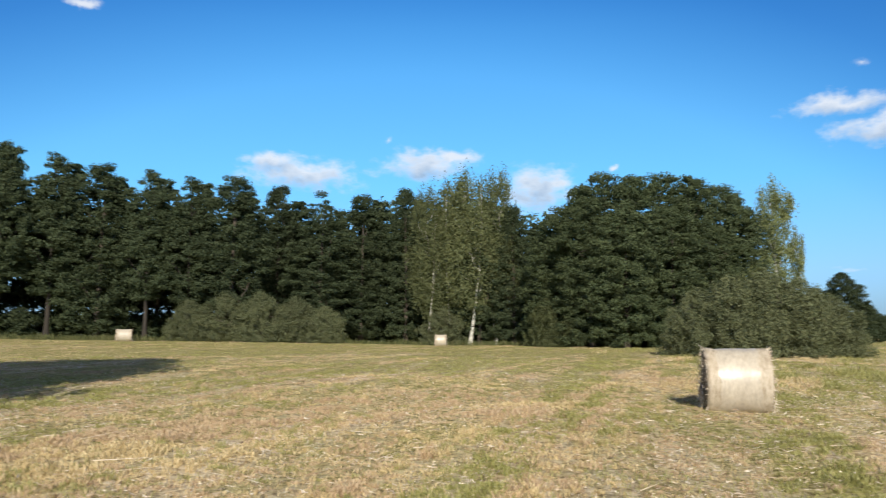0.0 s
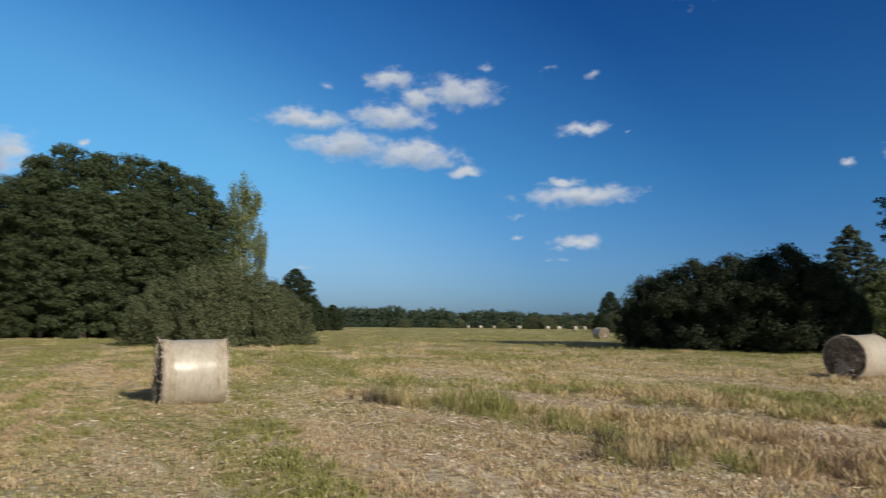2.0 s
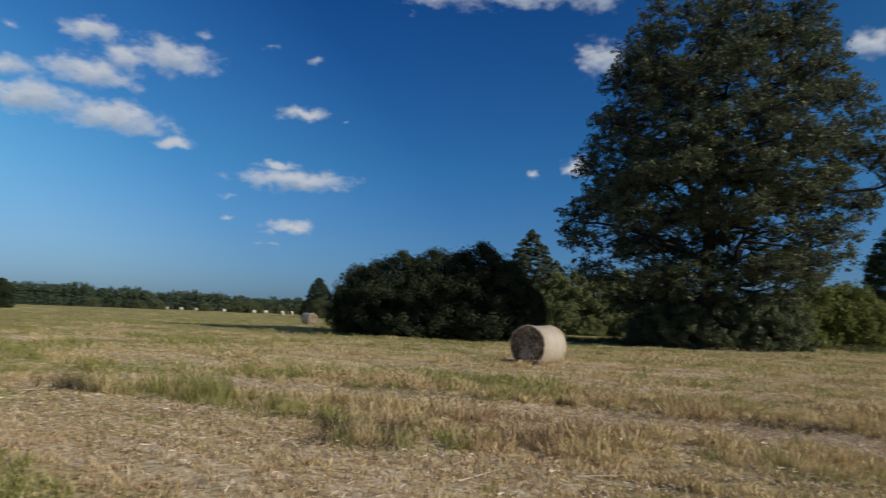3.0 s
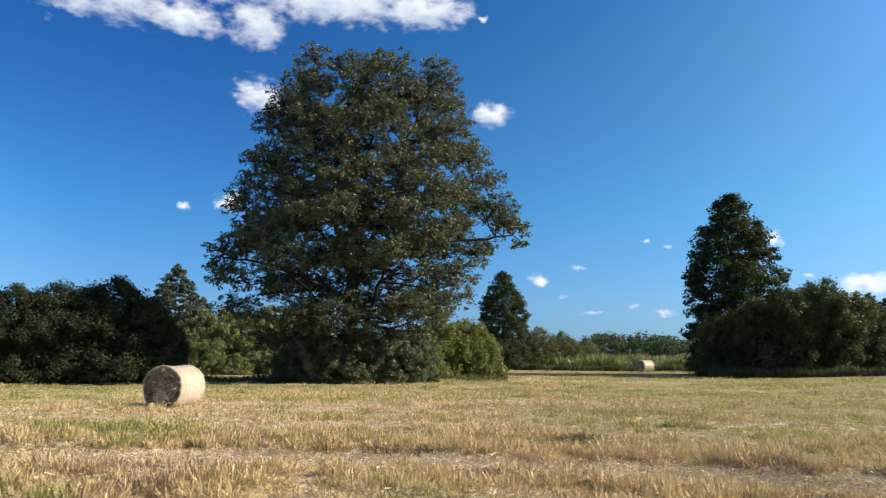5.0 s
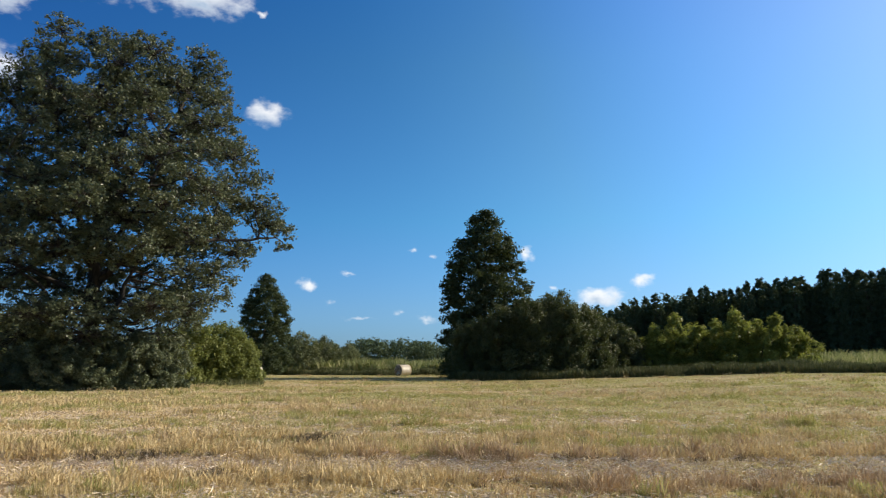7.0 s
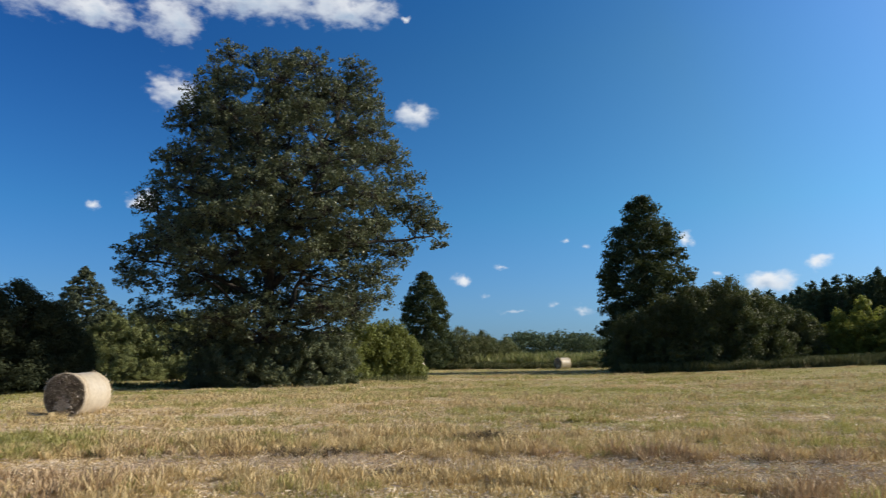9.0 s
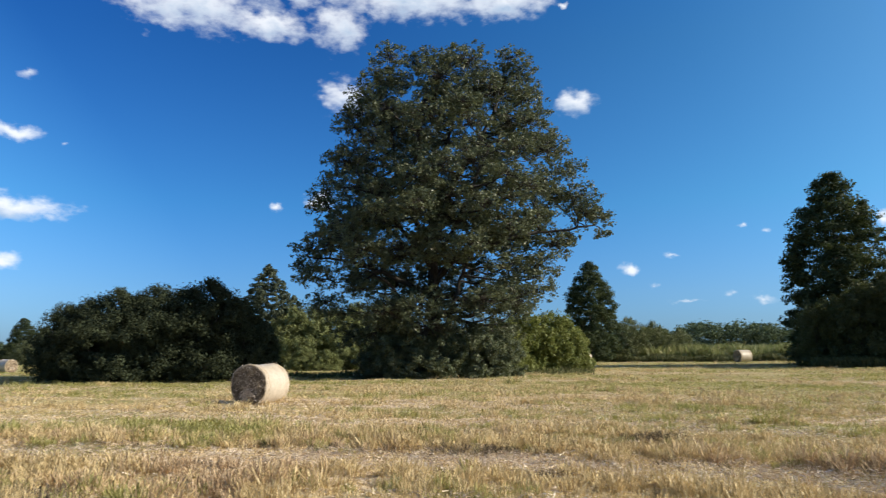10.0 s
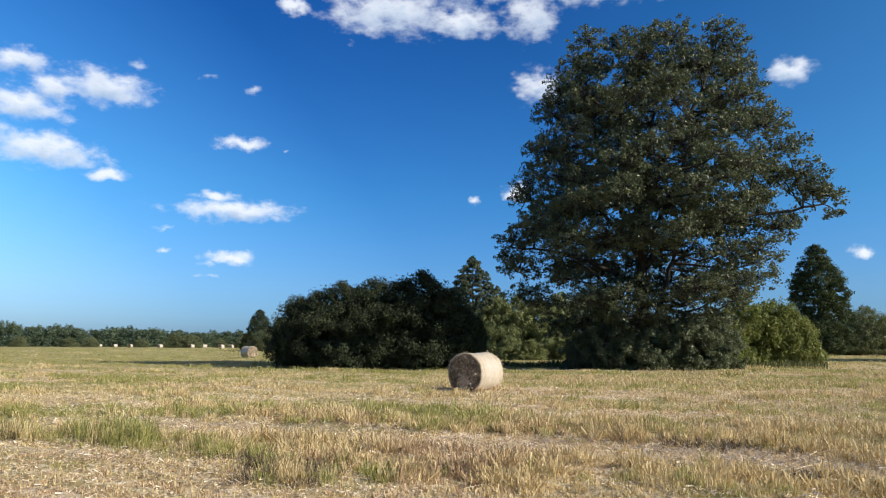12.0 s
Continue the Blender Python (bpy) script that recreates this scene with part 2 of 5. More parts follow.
def blade_material(name, *stops, rough=0.65, through=0.25):
    m = Nodes(name)
    rnd = m.n("NewGeometry").outputs["Random Per Island"]
    pos = m.n("TexCoord").outputs["Object"]
    patch = m.noise(pos, 0.35, 3)
    fac = m.n("Math", {0: rnd, 1: 0.65, 2: m.n("Math", {0: patch, 1: 0.35}, operation="MULTIPLY").outputs[0]}, operation="MULTIPLY_ADD").outputs[0]
    col = m.ramp(fac, *stops)
    b = m.n("BsdfPrincipled", {"Base Color": col, "Roughness": rough, "Specular IOR Level": 0.3})
    tr = m.n("BsdfTranslucent", {"Color": col})
    return m.end(m.n("MixShader", {0: through, 1: b.outputs[0], 2: tr.outputs[0]}).outputs[0])


ROW_AZ = 12.0                         # the way in which the field was mown


def ground_material():
    """Mown hay field: swaths of pale straw, grey litter and regrowing green along the mowing direction."""
    m = Nodes("mown field")
    pos = m.n("TexCoord").outputs["Object"]
    rowed = m.n("Mapping", {"Vector": pos, "Rotation": (0, 0, radians(ROW_AZ)), "Scale": (1, 0.12, 1)}).outputs[0]
    swath = m.noise(rowed, 0.42, 5, 0.6)
    broad = m.noise(pos, 0.045, 3)
    fine = m.noise(pos, 9.0, 6, 0.7)
    mid = m.noise(rowed, 2.2, 5, 0.65)
    straw = m.ramp(fine, (0.33, (0.086, 0.054, 0.029)), (0.48, (0.396, 0.291, 0.175)), (0.64, (0.636, 0.499, 0.334)))
    litter = m.ramp(fine, (0.33, (0.200, 0.145, 0.105)), (0.46, (0.570, 0.445, 0.330)), (0.62, (0.800, 0.680, 0.550)))
    green = m.ramp(fine, (0.34, (0.058, 0.056, 0.017)), (0.49, (0.281, 0.258, 0.093)), (0.65, (0.472, 0.423, 0.186)))
    a = m.n("MapRange", {0: mid, 1: 0.46, 2: 0.54}).outputs[0]
    col = m.mix(a, straw, litter)
    g = m.n("Math", {0: swath, 1: broad}, operation="ADD").outputs[0]
    west = m.n("MapRange", {0: m.n("SeparateXYZ", {0: pos}).outputs[0], 1: 16.0, 2: 2.0, 3: 0.0, 4: 0.09}).outputs[0]
    g = m.n("Math", {0: g, 1: west}, operation="ADD").outputs[0]
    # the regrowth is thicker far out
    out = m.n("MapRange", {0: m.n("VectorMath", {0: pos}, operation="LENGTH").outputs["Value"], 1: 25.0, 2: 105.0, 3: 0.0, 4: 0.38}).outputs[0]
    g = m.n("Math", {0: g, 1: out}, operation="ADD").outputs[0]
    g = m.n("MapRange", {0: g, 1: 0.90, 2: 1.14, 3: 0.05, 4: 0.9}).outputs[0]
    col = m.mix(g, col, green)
    bump = m.n("Bump", {"Height": fine, "Strength": 0.5, "Distance": 0.04}).outputs[0]
    return m.end(m.n("BsdfPrincipled", {"Base Color": col, "Roughness": 0.95, "Specular IOR Level": 0.1, "Normal": bump}).outputs[0])


def bale_side_material(name, coat, pale):
    """Wound straw under a glossy net wrap: fine rings round the roll, blotches, a few weathered patches."""
    m = Nodes(name)
    pos = m.n("TexCoord").outputs["Object"]
    ring = m.n("Mapping", {"Vector": pos, "Scale": (20, 7, 7)}).outputs[0]
    f = m.noise(ring, 1.0, 6, 0.7)
    blotch = m.noise(pos, 2.6, 4, 0.6)
    col = m.ramp(f, (0.28, (0.24, 0.175, 0.115)), (0.5, (0.47, 0.39, 0.295)), (0.75, (0.66, 0.585, 0.49)))
    col = m.mix(m.n("MapRange", {0: blotch, 1: 0.45, 2: 0.72, 3: 0.0, 4: 0.45}).outputs[0], col, (0.33, 0.25, 0.17))
    col = m.mix(pale, col, (0.64, 0.595, 0.53))
    bump = m.n("Bump", {"Height": f, "Strength": 0.55, "Distance": 0.02}).outputs[0]
    return m.end(m.n("BsdfPrincipled", {"Base Color": col, "Roughness": 0.62, "Specular IOR Level": 0.4, "Coat Weight": coat,
                                        "Coat Roughness": 0.34, "Normal": bump}).outputs[0])


def bale_end_material():
    """Coiled straw seen end on: rings round the axis, dark gaps between them."""
    m = Nodes("coiled straw")
    pos = m.n("TexCoord").outputs["Object"]
    sep = m.n("SeparateXYZ", {0: pos})
    flat = m.n("CombineXYZ", {1: sep.outputs[1], 2: sep.outputs[2]}).outputs[0]
    r = m.n("VectorMath", {0: flat}, operation="LENGTH").outputs["Value"]
    wob = m.noise(pos, 4.0, 4)
    ring = m.n("Math", {0: r, 1: 46.0, 2: m.n("Math", {0: wob, 1: 9.0}, operation="MULTIPLY").outputs[0]}, operation="MULTIPLY_ADD").outputs[0]
    s = m.n("Math", {0: ring}, operation="SINE").outputs[0]
    f = m.n("Math", {0: m.noise(pos, 26.0, 6, 0.75), 1: 0.6, 2: m.n("Math", {0: m.noise(pos, 4.5, 4, 0.6), 1: 0.4}, operation="MULTIPLY").outputs[0]}, operation="MULTIPLY_ADD").outputs[0]
    g = m.n("Math", {0: s, 1: 0.02, 2: f}, operation="MULTIPLY_ADD").outputs[0]
    col = m.ramp(g, (0.36, (0.05, 0.035, 0.024)), (0.52, (0.20, 0.15, 0.10)), (0.64, (0.60, 0.51, 0.38)))
    bump = m.n("Bump", {"Height": g, "Strength": 0.9, "Distance": 0.03}).outputs[0]
    return m.end(m.n("BsdfPrincipled", {"Base Color": col, "Roughness": 0.9, "Normal": bump}).outputs[0])


M_GROUND = ground_material()
M_STUBBLE = blade_material("dry stubble", (0.2, (0.430, 0.315, 0.155)), (0.5, (0.625, 0.490, 0.265)), (0.8, (0.790, 0.655, 0.405)), through=0.2)
M_RUST = blade_material("reddish dry stems", (0.2, (0.390, 0.270, 0.160)), (0.6, (0.570, 0.420, 0.270)), (0.9, (0.690, 0.560, 0.390)), through=0.14)
M_LITTER = blade_material("cut straw", (0.15, (0.400, 0.310, 0.235)), (0.42, (0.690, 0.560, 0.440)), (0.8, (0.900, 0.815, 0.710)), through=0.1)
M_GREEN = blade_material("green grass", (0.2, (0.225, 0.225, 0.070)), (0.5, (0.385, 0.370, 0.125)), (0.85, (0.560, 0.520, 0.235)), through=0.38)
M_REED = blade_material("reeds", (0.2, (0.12, 0.15, 0.05)), (0.5, (0.24, 0.27, 0.09)), (0.85, (0.44, 0.41, 0.22)), through=0.3)
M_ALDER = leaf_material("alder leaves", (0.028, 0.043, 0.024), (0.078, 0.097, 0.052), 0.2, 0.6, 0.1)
M_OLD = leaf_material("old alder leaves", (0.062, 0.077, 0.044), (0.165, 0.188, 0.102), 0.30, 0.42, 0.36, 0.05)
M_BIRCH = leaf_material("birch leaves", (0.075, 0.092, 0.040), (0.190, 0.205, 0.096), 0.32)
M_WILLOW = leaf_material("grey willow leaves", (0.078, 0.094, 0.049), (0.195, 0.210, 0.114), 0.28)
# the alder leaves made lighter, with the clump's fuller sun put into them
M_ALDER_LIT = leaf_material("sunlit alder leaves", (0.040, 0.059, 0.031), (0.110, 0.134, 0.068), 0.24, 0.6, 0.1)
M_DULL = leaf_material("dull willow leaves", (0.042, 0.054, 0.024), (0.110, 0.122, 0.056), 0.22)
# darker copy of the willow leaves: the old alder's shade put into colour
M_WILLOW_SHADED = leaf_material("shade-dark willow leaves", (0.034, 0.043, 0.027), (0.062, 0.075, 0.044), 0.12, 0.7, 0.04, 0.1)
M_FRESH = leaf_material("fresh green leaves", (0.110, 0.136, 0.028), (0.36, 0.37, 0.10), 0.5)
M_LUSH = leaf_material("dull green leaves", (0.090, 0.112, 0.032), (0.230, 0.250, 0.080), 0.38, 0.5, 0.18, 0.2)
M_PALE = leaf_material("pale grey green leaves", (0.130, 0.156, 0.066), (0.300, 0.325, 0.150), 0.40, 0.5, 0.15, 0.15)
M_SPRUCE = leaf_material("spruce needles", (0.058, 0.076, 0.050), (0.128, 0.150, 0.098), 0.15, 0.6, 0.1, 0.1)
# tinted slightly bluer to stand in for the air's haze over the rise
M_PINE = leaf_material("blue-hazed far wood leaves", (0.032, 0.050, 0.033), (0.064, 0.090, 0.052), 0.12, 0.7, 0.05)
# one dark colour for withered growth and for shade at the ridge feet
M_WEED_SHADE = blade_material("withered weeds and ridge shade", (0.2, (0.06, 0.045, 0.03)), (0.5, (0.13, 0.10, 0.065)), (0.85, (0.30, 0.24, 0.16)), through=0.1)
# grass colour kept dark: the shade on these belts is put into it
M_ROUGH_SHADED = blade_material("shade-dark rough grass", (0.2, (0.045, 0.058, 0.02)), (0.5, (0.095, 0.108, 0.035)), (0.85, (0.19, 0.18, 0.085)), through=0.2)
# aerial haze is put into this leaf colour, paler and bluer
M_FAR_HAZED = leaf_material("hazed distant wood leaves", (0.062, 0.090, 0.062), (0.112, 0.144, 0.094), 0.2, 0.7, 0.05)
M_BARK = bark_material("grey brown bark", (0.035, 0.028, 0.022), (0.13, 0.105, 0.085))
M_DARKBARK = bark_material("dark bark", (0.016, 0.013, 0.011), (0.06, 0.050, 0.042))
M_BIRCHBARK = birch_material()
M_BALE, M_WRAP, M_END = bale_side_material("wound straw", 0.08, 0.1), bale_side_material("net wrap", 0.75, 0.36), bale_end_material()


# ---------------------------------------------------------------- helpers
def mesh_from(name, verts, faces, material, smooth=False):
    """A mesh from numpy arrays: verts (n, 3), faces (m, 3 or 4)."""
    me = bpy.data.meshes.new(name)
    k = faces.shape[1]
    me.vertices.add(len(verts))
    me.vertices.foreach_set("co", np.ascontiguousarray(verts, dtype=np.float32).ravel())
    me.loops.add(faces.size)
    me.loops.foreach_set("vertex_index", np.ascontiguousarray(faces, dtype=np.int32).ravel())
    me.polygons.add(len(faces))
    me.polygons.foreach_set("loop_start", np.arange(0, faces.size, k, dtype=np.int32))
    me.polygons.foreach_set("use_smooth", np.full(len(faces), smooth))
    me.update(calc_edges=True)
    me.materials.append(material)
    return me


def child(name, me, parent, label=""):
    ob = new(name, me)
    ob.parent = parent
    return tagged(ob, label)


def lattice_noise(x, y, seed=0):
    """Smooth value noise in the plane, 0 to 1, for arrays."""
    xi, yi = np.floor(x).astype(np.int64), np.floor(y).astype(np.int64)
    fx, fy = x - xi, y - yi
    fx, fy = fx * fx * (3 - 2 * fx), fy * fy * (3 - 2 * fy)

    def h(i, j):
        n = (i * 374761393 + j * 668265263 + seed * 982451653) & 0x7FFFFFFF
        n = ((n ^ (n >> 13)) * 1274126177) & 0x7FFFFFFF
        return ((n ^ (n >> 16)) & 0xFFFF) / 65535.0

    a = h(xi, yi) * (1 - fx) + h(xi + 1, yi) * fx
    b = h(xi, yi + 1) * (1 - fx) + h(xi + 1, yi + 1) * fx
    return a * (1 - fy) + b * fy


# the field rises gently towards the wood in the west and the thickets in the east: rise per metre past 25 m
RISE_AZ = (-180, -60, -40, -31, -20, -7, 60, 76, 88, 98, 107, 119, 128, 140, 180)
RISE = (0.020, 0.020, 0.015, 0.011, 0.007, 0.0, 0.0, 0.002, 0.0105, 0.0105, 0.013, 0.030, 0.042, 0.045, 0.020)


def ground_height(x, y):
    x, y = np.asarray(x, float), np.asarray(y, float)
    r, az = np.hypot(x, y), np.degrees(np.arctan2(x, y))
    far = np.clip(r - 25, 0, 75)
    far = far * far / (far + 12)
    h = np.interp(az, RISE_AZ, RISE) * far
    near = np.clip(1 - r / 160, 0, 1)
    return h + near * 0.10 * (lattice_noise(x * 0.23, y * 0.23, 3) - 0.5) + near * 0.05 * (lattice_noise(x * 0.9, y * 0.9, 4) - 0.5) + near * 0.105 * (lattice_noise((x * 0.978 - y * 0.208) * 1.5, (x * 0.208 + y * 0.978) * 0.45, 41) - 0.5) + near * 0.045 * (lattice_noise(x * 3.1, y * 3.1, 42) - 0.5)


def spot(az, d):
    p = heading(az) * d
    return Vector((p.x, p.y, float(ground_height(p.x, p.y))))


def tubes(lines, sides=6):
    """Tapered tubes along polylines: [(points (n, 3), radii (n))] as one vertex and face array."""
    V, F, base = [], [], 0
    ang = np.linspace(0, 2 * np.pi, sides, endpoint=False)
    for pts, rad in lines:
        pts, rad = np.asarray(pts, float), np.asarray(rad, float)
        t = np.gradient(pts, axis=0)
        t /= np.linalg.norm(t, axis=1)[:, None] + 1e-9
        ref = np.array([1.0, 0.2, 0.1]) if abs(t[0][0]) < 0.8 else np.array([0.1, 1.0, 0.2])
        u = np.cross(t, ref)
        u /= np.linalg.norm(u, axis=1)[:, None]
        v = np.cross(t, u)
        ring = pts[:, None] + rad[:, None, None] * (np.cos(ang)[None, :, None] * u[:, None] + np.sin(ang)[None, :, None] * v[:, None])
        V.append(ring.reshape(-1, 3))
        n = len(pts)
        i, j = np.meshgrid(np.arange(n - 1), np.arange(sides), indexing="ij")
        k = (j + 1) % sides
        F.append(base + np.stack([i * sides + j, i * sides + k, (i + 1) * sides + k, (i + 1) * sides + j], -1).reshape(-1, 4))
        base += n * sides
    return np.concatenate(V), np.concatenate(F)


def leaves(centres, radii, count, size, rng, hang=0.0, up=0.55, whole=False):
    """Leaf blades in clumps: small folded rhombs round each centre."""
    k = np.repeat(np.arange(len(centres)), count)
    d = rng.normal(size=(len(k), 3))
    d /= np.linalg.norm(d, axis=1)[:, None]
    p = centres[k] + d * radii[k] * (rng.random(len(k)) ** 0.45)[:, None]
    nrm = d * 0.7 + rng.normal(size=d.shape) * 0.55
    nrm[:, 2] += up
    nrm /= np.linalg.norm(nrm, axis=1)[:, None]
    t = np.cross(nrm, rng.normal(size=d.shape))
    t[:, 2] -= hang
    t /= np.linalg.norm(t, axis=1)[:, None]
    b = np.cross(nrm, t)
    s = (size * (0.55 + 0.9 * rng.random(len(k))))[:, None]
    if not whole:
        V = np.stack([p - t * s * 0.5 - b * s * 0.36, p - t * s * 0.5 + b * s * 0.36, p + t * s * 0.55], 1).reshape(-1, 3)
        return V, np.arange(len(V)).reshape(-1, 3)
    V = np.stack([p - t * s * 0.5, p + b * s * 0.34 + nrm * s * 0.12, p + t * s * 0.55, p - b * s * 0.34 + nrm * s * 0.12], 1).reshape(-1, 3)
    return V, np.arange(len(V)).reshape(-1, 4)


def blades(x, y, h, w, rng, lean=0.35, simple=False):
    """Grass blades as bent slivers at (x, y) on the ground: two triangles each, from a broad foot to a point."""
    n = len(x)
    z = ground_height(x, y) - 0.01
    a = rng.random(n) * 2 * np.pi
    dx, dy = np.cos(a) * w * 0.5, np.sin(a) * w * 0.5
    la, ll = rng.random(n) * 2 * np.pi, np.abs(rng.normal(size=n)) * lean * h
    ox, oy = np.cos(la) * ll, np.sin(la) * ll
    V = np.stack([np.stack([x - dx, y - dy, z], 1), np.stack([x + dx, y + dy, z], 1),
                  np.stack([x + dx * 0.7 + ox * 0.35, y + dy * 0.7 + oy * 0.35, z + h * 0.6], 1),
                  np.stack([x + ox, y + oy, z + h], 1)], 1).reshape(-1, 3)
    if simple:
        # half of them pointed, half cut blunt
        T = V.reshape(-1, 4, 3)[:, [0, 1, 3]].copy()
        cut = rng.random(n) < 0.5
        T[cut, 2, 2], foot = T[cut, 2, 2] - 0.1 * h[cut], T[cut].mean(1)
        top, half = T[cut, 2].copy(), np.stack([dx, dy, dx * 0], 1)[cut] * 0.8
        foot[:, 2] = z[cut]
        T[cut] = np.stack([foot, top + half, top - half], 1)
        return T.reshape(-1, 3), np.arange(n * 3).reshape(-1, 3)
    i = np.arange(n)[:, None] * 4
    F = np.concatenate([i + [[0, 1, 2]], i + [[0, 2, 3]]])
    return V, F


def envelope(profile, H):
    """Radius of a crown at a height, from (share of height, radius) pairs."""
    zs, rs = [p[0] * H for p in profile], [p[1] for p in profile]
    return lambda z: np.interp(z, zs, rs)


def build_tree(name, seed, H, profile, trunk_r, clumps, per, size, clump_r, leaf_mat, bark, limbs=7, flat=0.6, hang=0.0, skew=(0.0, 0.0),
               stems=1, twigs=False, lean=0.0, shell=0.45, jag=0.25, up=0.55, shift=None):
    """A tree or shrub at the origin: trunk, limbs that rise into the crown, and a crown of leaf clumps held by them.
    skew: how far one side (towards the angle given) reaches past the other, as a share of the radius."""
    rng = np.random.default_rng(seed)
    thing = new(name)
    R = envelope(profile, H)
    z0, z1 = profile[0][0] * H, profile[-1][0] * H
    # trunk or stems
    nodes, node_r = [], []
    for s in range(stems):
        a = 2 * np.pi * s / stems + rng.random()
        out = 0.0 if stems == 1 else 0.35 * float(R(H * 0.4)) * (0.5 + rng.random())
        n = 12
        f = np.linspace(0, 1, n)
        top = H * (0.93 if stems == 1 else 0.7)
        wob = np.cumsum(rng.normal(size=(n, 2)), 0) * 0.012 * H / 4
        pts = np.stack([np.cos(a) * out * f + wob[:, 0] * f + lean * np.sin(f * 2.2) * H * 0.5, np.sin(a) * out * f + wob[:, 1] * f, f * top - 0.06], 1)
        rad = trunk_r * (1 - f) ** 0.8 * (1 + 0.5 * np.exp(-f * 22)) + 0.015
        v, q = tubes([(pts, rad)], 9)
        child("trunk" if stems == 1 else "stem", mesh_from("trunk", v, q, bark, True), thing)
        nodes.extend(pts[2:])
        node_r.extend(rad[2:])
    # limbs
    for i in range(limbs):
        a = i * 2.4 + rng.random() * 0.6
        zs = z0 + (z1 - z0) * (0.05 + 0.72 * (i + rng.random()) / limbs)
        k = int(np.argmin([abs(p[2] - zs) for p in nodes]))
        st = np.array(nodes[k])
        ze = min(st[2] + (0.10 + 0.12 * rng.random()) * H, H * 0.95)
        reach = float(R(ze)) * (0.60 + 0.15 * rng.random()) * (1 + skew[0] * math.cos(a - skew[1]))
        en = np.array([math.cos(a) * reach, math.sin(a) * reach, ze])
        f = np.linspace(0, 1, 7)[:, None]
        sag = np.sin(f * np.pi) * H * 0.018 * rng.normal()
        pts = st + (en - st) * f + np.concatenate([sag * 0.6, sag * 0.4, -np.abs(sag)], 1) + rng.normal(size=(7, 3)) * 0.012 * H * 0.5 * f
        rad = node_r[k] * 0.62 * (1 - f[:, 0]) ** 0.7 + 0.02
        v, q = tubes([(pts, rad)], 6)
        child("limb", mesh_from("limb", v, q, bark, True), thing)
        nodes.extend(pts[1:])
        node_r.extend(rad[1:])
    # clump centres in the crown
    zz = np.linspace(z0, z1, 200)
    wgt = R(zz) ** 1.25 + 0.12 * float(np.max(R(zz))) ** 1.25
    z = rng.choice(zz, clumps, p=wgt / wgt.sum())
    a = rng.random(clumps) * 2 * np.pi
    lob = 1 + jag * (lattice_noise(a * 1.6 + 40, z / H * 9 + seed, seed) - 0.5) * 2
    rr = R(z) * lob * (1 + skew[0] * np.cos(a - skew[1])) * rng.random(clumps) ** shell
    c = np.stack([np.cos(a) * rr, np.sin(a) * rr, z], 1)
    if shift:
        c[:, 0] += np.interp(z, [q[0] * H for q in shift], [q[1] for q in shift])
    if hang > 0:
        c[:, 2] -= 0.3 * hang * rr
    c[:, 2] = np.maximum(c[:, 2], clump_r * flat * 0.75)
    cr = clump_r * (0.6 + 0.8 * rng.random(clumps))
    rad = np.stack([cr, cr, cr * flat * (1 + hang)], 1)
    v, q = leaves(c, rad, per, size, rng, hang, up, twigs)
    v[:, 2] = np.maximum(v[:, 2], 0.02)
    child("crown", mesh_from("crown", v, q, leaf_mat), thing)
    if twigs:
        N_ = np.array(nodes)
        lines = []
        for p in c:
            w = np.linalg.norm(N_ - p, axis=1) + np.clip(N_[:, 2] - p[2], 0, 99) * 0.8
            k = int(np.argmin(w))
            s = N_[k]
            m = (s + p) / 2 + rng.normal(size=3) * 0.05 * np.linalg.norm(p - s)
            m[2] -= 0.05 * np.linalg.norm(p - s)
            lines.append((np.array([s, m, p]), np.array([min(0.07, node_r[k] * 0.6), 0.032, 0.010])))
        v, q = tubes(lines, 4)
        tagged(child("branchwork", mesh_from("branchwork", v, q, bark, True), thing), kind="stuff")
    thing["height"] = H
    return thing


USED = set()


def plant(ob, az, d, height=None, wide=1.0, turn=None, label="", category="tree", group="", at=None):
    """Stand a tree, or a copy of it once it is in use, at an azimuth and distance, scaled to a height."""
    p = at or spot(az, d)
    s = (height or ob["height"]) / ob["height"]
    turn = random.uniform(0, 360) if turn is None else turn
    m = Matrix.Translation((p.x, p.y, p.z - 0.03)) @ Matrix.Rotation(radians(turn), 4, "Z") @ Matrix.Diagonal((s * wide, s * wide, s, 1))
    if ob.name in USED:
        ob = copy_thing(ob, m @ Matrix.Diagonal((*ob.scale, 1)).inverted())
    else:
        USED.add(ob.name)
        ob.matrix_basis = m
    return tagged(ob, label, category, group)


